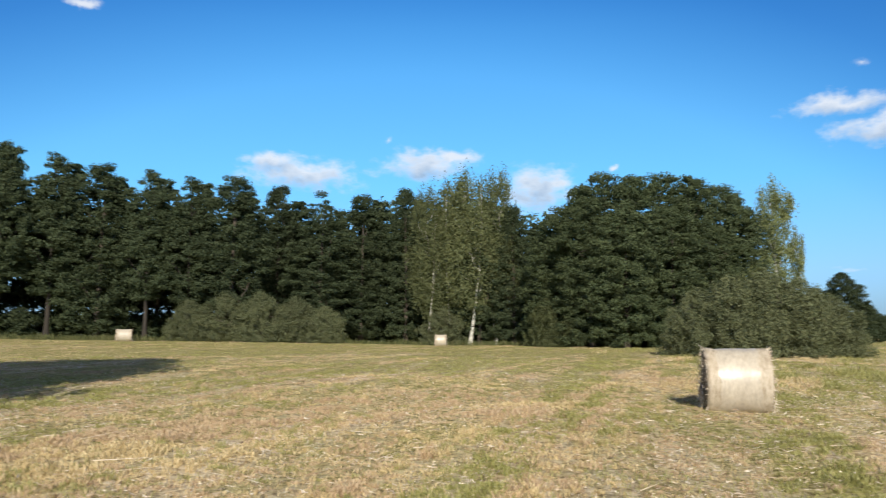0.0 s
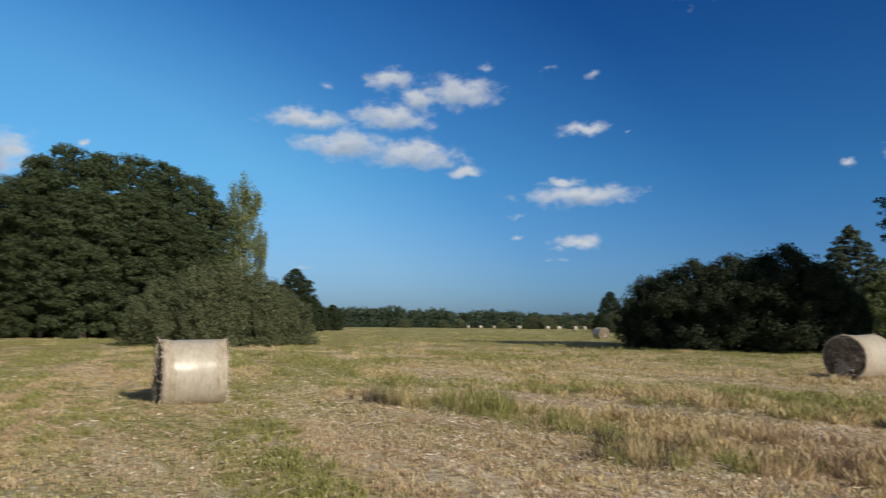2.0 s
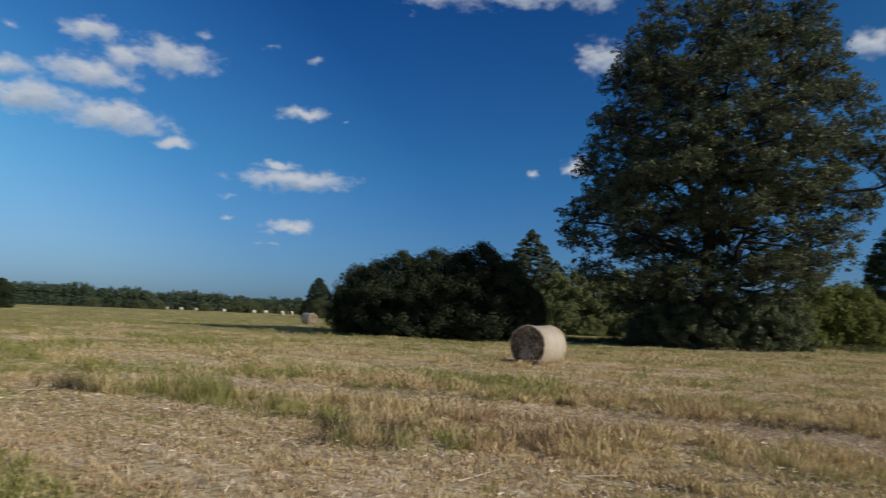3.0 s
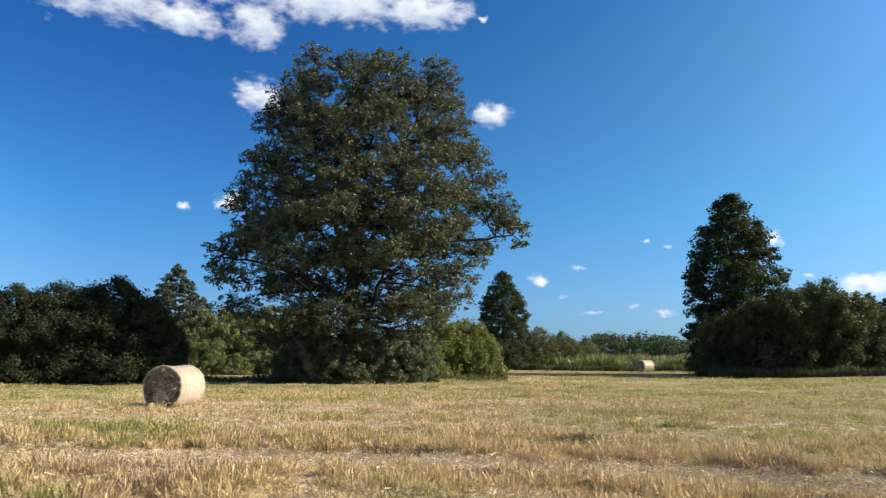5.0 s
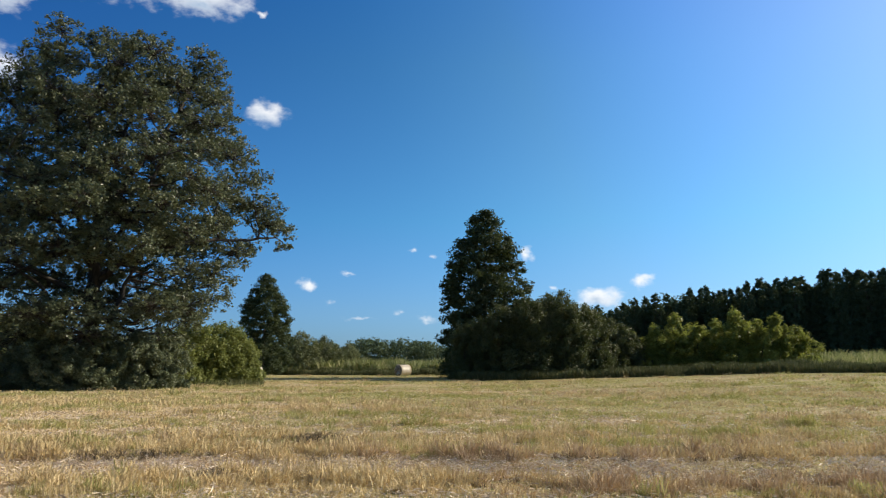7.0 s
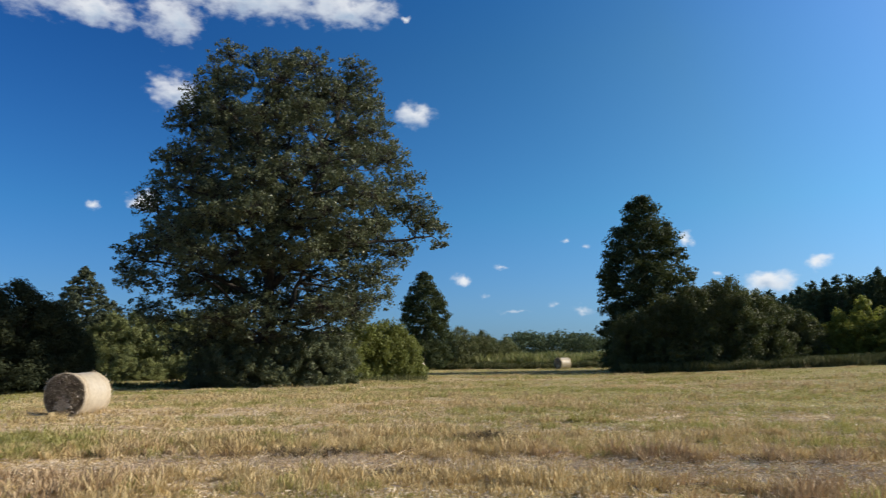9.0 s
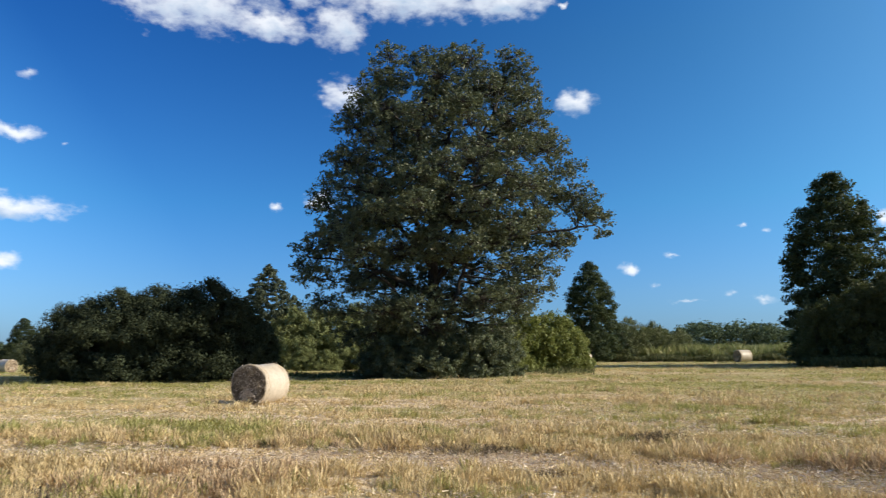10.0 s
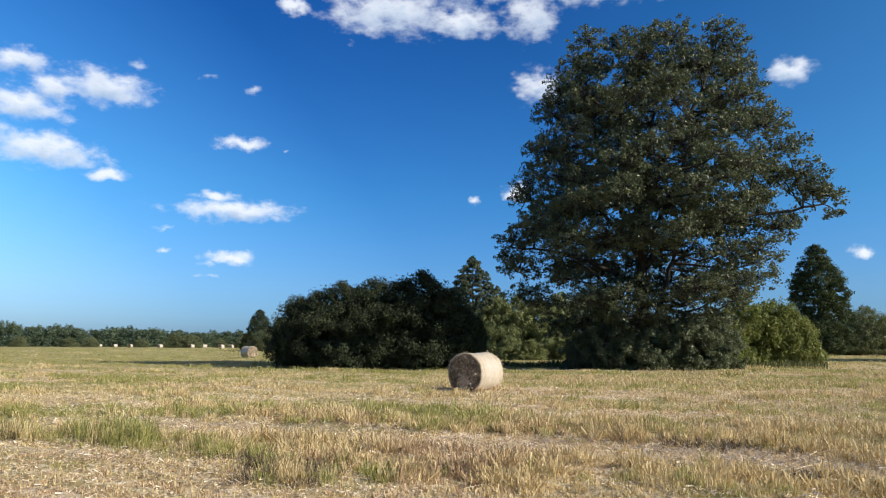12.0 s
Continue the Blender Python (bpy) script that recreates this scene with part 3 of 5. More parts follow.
# ---------------------------------------------------------------- ground
def build_ground():
    rings = np.concatenate([[0.0], np.geomspace(1.0, 40, 180), np.geomspace(41, 300, 50), np.geomspace(320, 4000, 16)])
    a = np.radians(np.concatenate([np.arange(-50, 146, 0.5), np.arange(146, 310, 4.0)]))
    na = len(a)
    rr, aa = np.meshgrid(rings[1:], a, indexing="ij")
    x, y = (rr * np.sin(aa)).ravel(), (rr * np.cos(aa)).ravel()
    v = np.concatenate([[[0, 0, float(ground_height(0, 0))]], np.stack([x, y, ground_height(x, y)], 1)])
    i, j = np.meshgrid(np.arange(len(rings) - 2), np.arange(na), indexing="ij")
    k = (j + 1) % na
    quads = 1 + np.stack([i * na + j, (i + 1) * na + j, (i + 1) * na + k, i * na + k], -1).reshape(-1, 4)[:, ::-1]
    cap = np.stack([np.zeros(na, int), 1 + np.arange(na), 1 + (np.arange(na) + 1) % na, np.zeros(na, int)], 1)
    bm_faces = [tuple(f) for f in quads] + [tuple(f[:3][::-1]) for f in cap]
    me = bpy.data.meshes.new("ground")
    me.from_pydata(v.tolist(), [], bm_faces)
    me.materials.append(M_GROUND)
    me.polygons.foreach_set("use_smooth", np.full(len(me.polygons), True))
    tagged(new("ground", me), "mown hay field with straw-coloured stubble and green regrowth", "field", kind="structure")


build_ground()


# ---------------------------------------------------------------- hay bales
def build_bale(seed, D=1.36, W=1.42):
    """A round bale lying on its side, its axis along x: wrapped roll, two coiled ends, loose straws."""
    rng = np.random.default_rng(seed)
    thing = new("hay_bale")
    r = D / 2
    n, na = 15, 56
    xs = np.concatenate([[-W / 2, -W / 2 + 0.012, -W / 2 + 0.04], np.linspace(-W / 2 + 0.1, W / 2 - 0.1, n - 6), [W / 2 - 0.04, W / 2 - 0.012, W / 2]])
    rs = np.concatenate([[r * 0.95, r * 0.99, r * 1.012], [r * 1.008], np.full(n - 8, r), [r * 1.004], [r * 1.012, r * 0.985, r * 0.945]])
    a = np.linspace(0, 2 * np.pi, na, endpoint=False)
    X, A = np.meshgrid(xs, a, indexing="ij")
    bump = 0.035 * (lattice_noise(X * 5 + 9, np.sin(A) * 3 + np.cos(A) * 2 + 20, seed) - 0.5) + 0.06 * (lattice_noise(X * 1.2 + 5, np.cos(A) * 1.3 + 7, seed + 1) - 0.5)
    RR = np.repeat(rs[:, None], na, 1) * (1 + bump)
    Z = np.cos(A) * RR
    flatten = np.where(Z < -0.93 * r, -0.93 * r + (Z + 0.93 * r) * 0.3, Z) + 0.945 * r
    v = np.stack([X, np.sin(A) * RR, flatten], -1).reshape(-1, 3)
    v[:, 2] -= 0.945 * r
    i, j = np.meshgrid(np.arange(n - 1), np.arange(na), indexing="ij")
    k = (j + 1) % na
    f = np.stack([i * na + j, i * na + k, (i + 1) * na + k, (i + 1) * na + j], -1).reshape(-1, 4)
    roll = child("roll", mesh_from("roll", v, f, M_BALE, True), thing, "roll of wound pale straw")
    roll.location.z = 0.945 * r
    # the net wrap, a band a little proud of the straw
    band = v.reshape(n, na, 3)[4:n - 4].copy()
    band[..., 1:] *= 1 + 0.004 / r
    band[0, :, 0] += 0.03 * np.sin(a * 3 + seed) + 0.02 * np.sin(a * 11)
    band[-1, :, 0] += 0.03 * np.sin(a * 2 + seed) + 0.02 * np.sin(a * 9)
    nb = n - 8
    i, j = np.meshgrid(np.arange(nb - 1), np.arange(na), indexing="ij")
    k = (j + 1) % na
    f = np.stack([i * na + j, i * na + k, (i + 1) * na + k, (i + 1) * na + j], -1).reshape(-1, 4)
    wrap = child("net_wrap", mesh_from("net_wrap", band.reshape(-1, 3), f, M_WRAP, True), thing, "shiny pale net wrap round the roll")
    wrap.location.z = 0.945 * r
    for side, ring in ((-1, 0), (1, n - 1)):
        rim = v.reshape(n, na, 3)[ring]
        rings = [rim]
        for q in np.linspace(0.93, 0.004, 12):
            w = rim * [1, q, q]
            w[:, 0] += side * (0.035 * (1 - q) ** 0.5 + 0.03 * (lattice_noise(w[:, 1] * 9 + 30, w[:, 2] * 9 + 30, seed + 3) - 0.5))
            rings.append(w)
        ev = np.concatenate(rings)
        i2, j2 = np.meshgrid(np.arange(12), np.arange(na), indexing="ij")
        k2 = (j2 + 1) % na
        ef = np.stack([i2 * na + j2, (i2 + 1) * na + j2, (i2 + 1) * na + k2, i2 * na + k2], -1).reshape(-1, 4)
        end = child("end_face", mesh_from("end_face", ev, ef if side > 0 else ef[:, ::-1], M_END, True), thing, "darker coiled straw end of the roll")
        end.location.z = 0.945 * r
    # loose straws round the rims, on the ends and at the foot
    m = 1350
    aa, sd = rng.random(m) * 2 * np.pi, rng.choice([-1, 1], m)
    rad = r * np.where(rng.random(m) < 0.55, 0.94 + 0.07 * rng.random(m), np.sqrt(rng.random(m)))
    tuft = np.arange(m) > m - 420
    sd[tuft] = -1
    aa[tuft], rad[tuft] = np.pi + rng.normal(size=419) * 0.34, r * (0.42 + 0.14 * rng.normal(size=419))
    p = np.stack([sd * (W / 2 + np.where(rad < 0.9 * r, 0.065, -0.01)), np.sin(aa) * rad, np.cos(aa) * rad + 0.945 * r], 1)
    d = np.stack([sd * (0.3 + rng.random(m)), np.sin(aa) * rng.random(m) + rng.normal(size=m) * 0.6, np.cos(aa) * rng.random(m) + rng.normal(size=m) * 0.6 - 0.2], 1)
    d[rad < 0.9 * r, 0] *= 0.25
    d /= np.linalg.norm(d, axis=1)[:, None]
    ln = (0.05 + 0.12 * rng.random(m) ** 2)[:, None]
    wv = np.cross(d, rng.normal(size=(m, 3)))
    wv *= (np.where(tuft, 0.026, 0.006) / np.linalg.norm(wv, axis=1))[:, None]
    sv = np.stack([p - wv, p + wv, p + d * ln], 1).reshape(-1, 3)
    sv[:, 2] = np.maximum(sv[:, 2], 0.005)
    tagged(child("loose_straw", mesh_from("loose_straw", sv, np.arange(3 * m).reshape(-1, 3), M_LITTER), thing), kind="stuff")
    thing["height"] = D
    return thing


BALES = [build_bale(51, W=1.25), build_bale(52, W=1.54), build_bale(53)]


def lay_bale(kind, az, d, axis, label, size=1.0):
    """Lay a bale at an azimuth and distance; axis: the azimuth in which its axis points."""
    plant(BALES[kind], az, d, 1.36 * size, 1.0, 90 - axis, label, "hay bale", "round bales on the field")


lay_bale(0, 15.05, 15.2, 97, "round straw bale with a bright sheen on its wrap", 0.94)
lay_bale(1, 62.75, 25.6, 92, "round straw bale with a shaded coiled end, casting a shadow", 1.0)
lay_bale(2, 45.5, 86, 12, "round straw bale beside the dark willow thicket")
lay_bale(0, -7.4, 84, 85, "small far round bale before the birches")
lay_bale(1, -30.95, 86, 62, "small far round bale before the forest edge")
lay_bale(2, 98.5, 86, 150, "far grey round bale before the reed meadow")
lay_bale(0, 87.2, 82, 100, "far round bale half hidden by a green shrub")
for far_az, far_d in ((29.7, 330), (30.95, 330), (31.5, 345), (32.2, 350), (35.2, 285), (35.9, 320), (36.2, 255), (37.2, 255), (39.2, 230), (41.4, 230),
                      (42.3, 232), (43.5, 195), (44.2, 210), (27.6, 360), (26.4, 340)):
    lay_bale(int(far_d) % 3, far_az, far_d * 1.22, random.uniform(60, 120), "tiny distant pale round bale on the open field")


# ---------------------------------------------------------------- trees and shrubs
def plant_wood():
    """The forest edge: alders in two rows, birches before them, willow scrub at the foot."""
    prof = [(0.05, 2.4), (0.15, 3.5), (0.38, 4.0), (0.6, 3.5), (0.78, 2.6), (0.91, 1.5), (1.0, 0.3)]
    prof2 = [(0.05, 2.5), (0.2, 3.6), (0.5, 4.1), (0.72, 3.4), (0.88, 2.1), (1.0, 0.5)]
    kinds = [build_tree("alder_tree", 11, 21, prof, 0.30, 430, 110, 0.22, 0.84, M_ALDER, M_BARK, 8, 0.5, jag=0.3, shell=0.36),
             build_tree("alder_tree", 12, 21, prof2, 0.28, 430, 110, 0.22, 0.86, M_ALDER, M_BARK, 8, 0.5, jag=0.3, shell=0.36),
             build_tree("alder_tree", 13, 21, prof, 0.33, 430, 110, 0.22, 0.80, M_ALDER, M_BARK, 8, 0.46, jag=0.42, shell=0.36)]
    broad = [build_tree("alder_tree", 16, 17, [(0.03, 4.0), (0.2, 4.8), (0.5, 5.0), (0.75, 4.2), (0.9, 2.9), (1.0, 1.0)], 0.30, 520, 100, 0.21, 0.80, M_ALDER_LIT, M_BARK, 8, 0.5, jag=0.22, shell=0.34),
             build_tree("alder_tree", 17, 17, [(0.03, 4.0), (0.2, 4.9), (0.5, 4.9), (0.72, 4.0), (0.88, 2.6), (1.0, 0.5)], 0.30, 520, 100, 0.21, 0.80, M_ALDER_LIT, M_BARK, 8, 0.5, jag=0.3, shell=0.34)]
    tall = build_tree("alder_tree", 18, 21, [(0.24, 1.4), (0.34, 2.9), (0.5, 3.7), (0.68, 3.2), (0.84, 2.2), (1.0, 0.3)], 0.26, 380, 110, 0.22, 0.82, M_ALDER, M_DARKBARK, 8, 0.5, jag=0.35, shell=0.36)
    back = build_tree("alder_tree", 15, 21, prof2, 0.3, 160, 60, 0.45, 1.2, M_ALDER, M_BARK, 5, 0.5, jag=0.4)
    tops_az = (-60, -42, -38, -34, -32, -28.5, -24.5, -21, -17, -12.7, -9.5, -3, 0.9, 5.5, 9, 12.5, 15.5)
    tops_el = (13.5, 13.2, 12.8, 12.9, 12.0, 11.6, 12.3, 10.9, 10.5, 11.3, 11.0, 10.5, 8.6, 12.4, 11.9, 11.2, 8.8)
    i = 0
    for row, (d0, step) in enumerate(((95, 3.1), (104, 3.4))):
        az = -62.0 + row * 1.4
        while az < 1.0:
            d = d0 + random.uniform(-5, 3.5)
            p = spot(az, d)
            el = float(np.interp(az, tops_az, tops_el)) - (0.4 if row else 0.0) + random.uniform(-0.6, 0.6)
            plant(back if row else tall if az < -23 and i % 3 else kinds[i % 3], az, d, d * math.tan(radians(el)) + EYE - p.z, random.uniform(0.8, 1.1), None,
                  "tall dark green alder in the dense forest edge", "tree", "trees of the forest edge")
            i += 1
            az += step * random.uniform(0.85, 1.15)
    under = build_tree("hazel_shrub", 14, 5.0, [(0.0, 2.6), (0.4, 3.0), (0.8, 2.0), (1.0, 0.5)], 0.07, 110, 90, 0.34, 0.8, M_ALDER, M_BARK, 5, 0.8, stems=3)
    az = -62.0
    while az < 16:
        plant(under, az, random.uniform(99, 103) if az < 0 else random.uniform(86, 90), random.uniform(2.4, 3.6) if az < -27 else random.uniform(2.6, 4.4) if az < -6 else random.uniform(4.2, 6.0), 1.1, None, "dark hazel shrub in the shade of the wood", "shrub", "undergrowth shrubs")
        az += random.uniform(2.0, 2.8)
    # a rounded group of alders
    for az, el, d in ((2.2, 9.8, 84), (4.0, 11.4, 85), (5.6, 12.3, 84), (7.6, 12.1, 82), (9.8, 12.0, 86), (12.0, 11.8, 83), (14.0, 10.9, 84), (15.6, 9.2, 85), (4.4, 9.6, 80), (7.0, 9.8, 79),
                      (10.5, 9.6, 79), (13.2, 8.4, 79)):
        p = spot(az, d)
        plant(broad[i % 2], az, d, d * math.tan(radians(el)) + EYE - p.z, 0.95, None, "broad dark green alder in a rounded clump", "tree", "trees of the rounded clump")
        i += 1
    bprof = [(0.2, 0.9), (0.32, 2.2), (0.55, 2.9), (0.8, 2.3), (0.93, 1.5), (1.0, 0.6)]
    birch = build_tree("birch_tree", 21, 20, bprof, 0.19, 190, 120, 0.20, 0.80, M_BIRCH, M_BIRCHBARK, 9, 1.2, 0.8, lean=0.12, jag=0.22)
    for az, el, d, w, turn in ((-5.1, 12.9, 90, 1.0, 0), (-3.0, 12.9, 92, 0.9, 150), (-8.4, 11.6, 91, 0.9, 60), (-6.6, 12.2, 93, 0.9, 250)):
        p = spot(az, d)
        plant(birch, az, d, d * math.tan(radians(el)) + EYE - p.z, w, turn, "light green birch with a leaning white trunk", "tree", "birches of the forest edge")
    thin = build_tree("birch_tree", 22, 14, [(0.25, 0.5), (0.45, 0.75), (0.62, 0.8), (0.75, 1.25), (0.88, 1.5), (0.96, 1.2), (1.0, 0.7)], 0.10, 120, 100, 0.14, 0.42, M_PALE, M_BIRCHBARK, 6, 1.3, 0.9, jag=0.6)
    p = spot(17.8, 60)
    plant(thin, 17.8, 60, 60 * math.tan(radians(11.0)) + EYE - p.z, 1.15, 40, "slender drooping birch standing behind grey willow scrub", "tree")
    plant(thin, 19.1, 61, 9.4, 0.75, 200, "slender drooping birch standing behind grey willow scrub", "tree")
    plant(thin, 16.5, 61, 7.0, 1.3, 100, "slender drooping birch standing behind grey willow scrub", "tree")


def plant_scrub():
    dome = [(0.0, 3.3), (0.15, 3.6), (0.45, 3.4), (0.75, 2.4), (0.92, 1.3), (1.0, 0.4)]
    grey = [build_tree("willow_shrub", 31, 5.4, dome, 0.09, 330, 130, 0.12, 0.50, M_WILLOW, M_BARK, 8, 0.9, 0.15, stems=5),
            build_tree("willow_shrub", 32, 5.0, dome, 0.09, 330, 130, 0.12, 0.48, M_WILLOW, M_BARK, 8, 0.9, 0.15, stems=5, jag=0.4)]
    for i, (az, d, h) in enumerate(((-26.6, 88, 4.6), (-24.0, 88, 5.4), (-21.3, 87, 5.6), (-18.8, 88, 5.2), (-16.5, 87, 4.3), (-7.2, 89, 4.4))):
        plant(grey[i % 2], az, d, h, 0.85, None, "grey-green willow shrub at the foot of the forest edge", "shrub", "willow shrubs")
    for i, (az, d, h, w) in enumerate(((12.2, 51.5, 4.3, 0.75), (14.6, 51, 5.2, 0.85), (17.0, 52, 5.5, 0.85), (19.2, 52.5, 4.9, 0.8), (21.0, 54, 3.9, 0.8))):
        plant(grey[(i + 1) % 2], az, d, h, w, None, "large grey-green willow shrub on the open field", "shrub", "willow shrubs")
    dark = [build_tree("willow_shrub", 33, 6.0, dome, 0.10, 300, 170, 0.125, 0.60, M_WILLOW_SHADED, M_BARK, 8, 0.8, stems=5),
            build_tree("willow_shrub", 34, 6.0, dome, 0.10, 300, 170, 0.125, 0.60, M_WILLOW_SHADED, M_BARK, 8, 0.8, stems=5, jag=0.4)]
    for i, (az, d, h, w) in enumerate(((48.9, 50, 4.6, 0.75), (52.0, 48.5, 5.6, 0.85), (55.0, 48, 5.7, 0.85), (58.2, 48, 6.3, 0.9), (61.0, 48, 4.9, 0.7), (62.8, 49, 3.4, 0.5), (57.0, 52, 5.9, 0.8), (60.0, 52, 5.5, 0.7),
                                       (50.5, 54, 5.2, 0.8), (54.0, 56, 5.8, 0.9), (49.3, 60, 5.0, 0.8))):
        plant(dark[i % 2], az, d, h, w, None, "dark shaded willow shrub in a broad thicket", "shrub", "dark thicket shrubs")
    spire = [(0.0, 2.0), (0.2, 2.5), (0.45, 2.2), (0.7, 1.4), (0.88, 0.8), (1.0, 0.2)]
    fresh = [build_tree("leafy_shrub", 35, 4.6, spire, 0.08, 200, 80, 0.17, 0.40, M_FRESH, M_BARK, 7, 0.9, stems=4, jag=0.8),
             build_tree("leafy_shrub", 36, 4.6, spire, 0.08, 200, 80, 0.17, 0.40, M_FRESH, M_BARK, 7, 0.9, stems=3, jag=1.0)]
    lush = [build_tree("leafy_shrub", 37, 4.6, dome, 0.08, 220, 110, 0.18, 0.58, M_LUSH, M_BARK, 7, 0.9, stems=4, jag=0.5)]
    for i, (az, d, h, w) in enumerate(((80.9, 55, 4.0, 0.75), (82.6, 58, 4.5, 0.75), (84.9, 60, 4.6, 0.8), (86.3, 61, 3.6, 0.6))):
        plant(lush[0], az, d, h, w, None, "fresh green shrub at the edge of the field", "shrub", "green shrubs")
    pale = build_tree("willow_shrub", 38, 5.4, dome, 0.08, 220, 130, 0.17, 0.55, M_PALE, M_BARK, 7, 0.9, stems=4, jag=0.5)
    for az, d, h, w in ((64.8, 82, 6.6, 0.7), (66.4, 84, 6.9, 0.7), (68.0, 82, 6.4, 0.75), (69.6, 86, 7.2, 0.75), (71.2, 84, 6.6, 0.8), (65.6, 75, 2.4, 1.1), (67.1, 74, 2.0, 1.2), (68.6, 76, 2.3, 1.1), (70.0, 75, 2.2, 1.1)):
        plant(pale, az, d, h, w, None, "pale grey-green shrub in the gap beside the thicket", "shrub", "green shrubs")
    for i, (az, d, h, w) in enumerate(((114.6, 76, 3.8, 0.9), (116.2, 76, 4.1, 1.0), (117.9, 75, 4.5, 0.9), (119.4, 76, 5.6, 0.85), (121.0, 75, 4.4, 1.0), (122.3, 77, 4.9, 0.85), (123.6, 75, 5.6, 0.8),
                                       (125.1, 76, 4.6, 0.9), (126.4, 76, 4.9, 0.8), (127.6, 77, 3.8, 1.0))):
        plant(fresh[(i + 1) % 2], az, d, h, w, None, "sunlit yellow-green bush in a row by the field", "shrub", "sunlit bushes")
    dull = [build_tree("willow_shrub", 45, 6.0, dome, 0.10, 340, 130, 0.135, 0.55, M_DULL, M_BARK, 8, 0.9, stems=5),
            build_tree("willow_shrub", 46, 6.0, dome, 0.10, 340, 130, 0.135, 0.55, M_DULL, M_BARK, 8, 0.9, stems=5, jag=0.4)]
    for i, (az, d, h, w) in enumerate(((90.5, 98, 5.4, 0.85), (92.3, 100, 4.8, 0.9), (94.2, 104, 4.0, 0.9), (103.6, 70, 5.6, 0.7), (106.0, 69, 6.8, 0.75), (108.6, 69, 7.6, 0.75), (111.2, 70, 8.0, 0.75), (113.2, 71, 6.2, 0.75),
                                       (115.5, 73, 4.8, 0.8), (109.8, 74, 8.2, 0.8))):
        plant(grey[i % 2] if i < 3 else dull[i % 2], az, d, h, w, None, "dull green willow bush beside the field", "shrub", "willow bushes")
    for az, d, h in ((34.6, 330, 4.2), (37.9, 320, 3.6), (40.2, 300, 5.4), (43.4, 310, 3.8), (33.3, 350, 4.0), (45.0, 300, 4.4), (30.2, 360, 4.4)):
        plant(grey[0], az, d, h, 1.2, None, "distant light green bush at the edge of the open field", "shrub")
    for az, d, h, w in ((0.9, 81, 5.2, 0.7), (2.2, 80, 3.4, 0.8)):
        plant(dull[0], az, d, h, w, None, "dull green shrub at the foot of the alder clump", "shrub", "green shrubs")
    cone = [(0.04, 3.6), (0.25, 3.5), (0.5, 3.0), (0.7, 2.2), (0.85, 1.3), (0.95, 0.5), (1.0, 0.1)]
    spruce = build_tree("spruce_tree", 41, 9, cone, 0.14, 900, 42, 0.17, 0.32, M_SPRUCE, M_BARK, 8, 0.4, jag=0.12)
    p = spot(62.7, 86)
    plant(spruce, 62.7, 86, 86 * math.tan(radians(6.95)) + EYE - p.z, 0.9, None, "pale green conical young tree behind the thicket", "tree")
    plant(spruce, 64.6, 88, 8.6, 0.85, None, "pale green conical young tree behind the thicket", "tree")
    conic = build_tree("alder_tree", 42, 17, [(0.03, 4.6), (0.2, 4.9), (0.5, 4.7), (0.69, 3.9), (0.86, 2.6), (0.94, 1.4), (1.0, 0.3)], 0.25, 640, 100, 0.24, 0.82, M_ALDER, M_BARK, 9, 0.55, jag=0.12, shell=0.4)
    for az, el, d, w in ((105.0, 12.35, 76, 0.95), (87.7, 7.05, 90, 0.95)):
        p = spot(az, d)
        plant(conic, az, d, d * math.tan(radians(el)) + EYE - p.z, w, None, "tall conical dark green alder at the field's edge", "tree")
    p = spot(46.2, 180)
    plant(conic, 46.2, 180, 180 * math.tan(radians(2.6)) + EYE - p.z, 1.1, None, "distant dark tree at the edge of the open field", "tree", "distant single trees")
    plant(grey[0], 46.75, 165, 5.0, 1.2, None, "distant light green bush at the edge of the open field", "shrub")
    plant(grey[1], 41.3, 300, 5.0, 1.3, None, "distant light green bush at the edge of the open field", "shrub")
    for az, el, d, w in ((21.7, 4.2, 120, 1.3), (20.0, 3.2, 125, 1.3), (23.2, 2.0, 150, 1.5), (45.5, 1.0, 178, 1.6), (24.6, 1.5, 170, 1.6)):
        p = spot(az, d)
        plant(conic, az, d, d * math.tan(radians(el)) + EYE - p.z, w, None, "distant dark tree at the edge of the open field", "tree", "distant single trees")
    # the wood on the rise in the east
    pine = build_tree("pine_tree", 43, 17, [(0.05, 2.3), (0.35, 2.7), (0.65, 2.2), (0.85, 1.3), (0.96, 0.6), (1.0, 0.15)], 0.22, 420, 26, 0.36, 0.46, M_PINE, M_BARK, 4, 0.7, jag=0.15)
    for row in range(2):
        az = 110.0 + row * 0.8
        while az < 142:
            d = 150 + row * 8 + random.uniform(-3, 3)
            p = spot(az, d)
            el = float(np.interp(az, (110, 113.6, 117, 121, 129, 142), (4.0, 4.8, 5.4, 6.0, 6.8, 7.3))) + random.uniform(-0.9, 0.3)
            plant(pine, az, d, d * math.tan(radians(el)) + EYE - p.z, random.uniform(0.65, 1.0), None, "dark tree in the wood on the rise", "tree", "trees of the wood on the rise")
            az += random.uniform(0.28, 0.55)


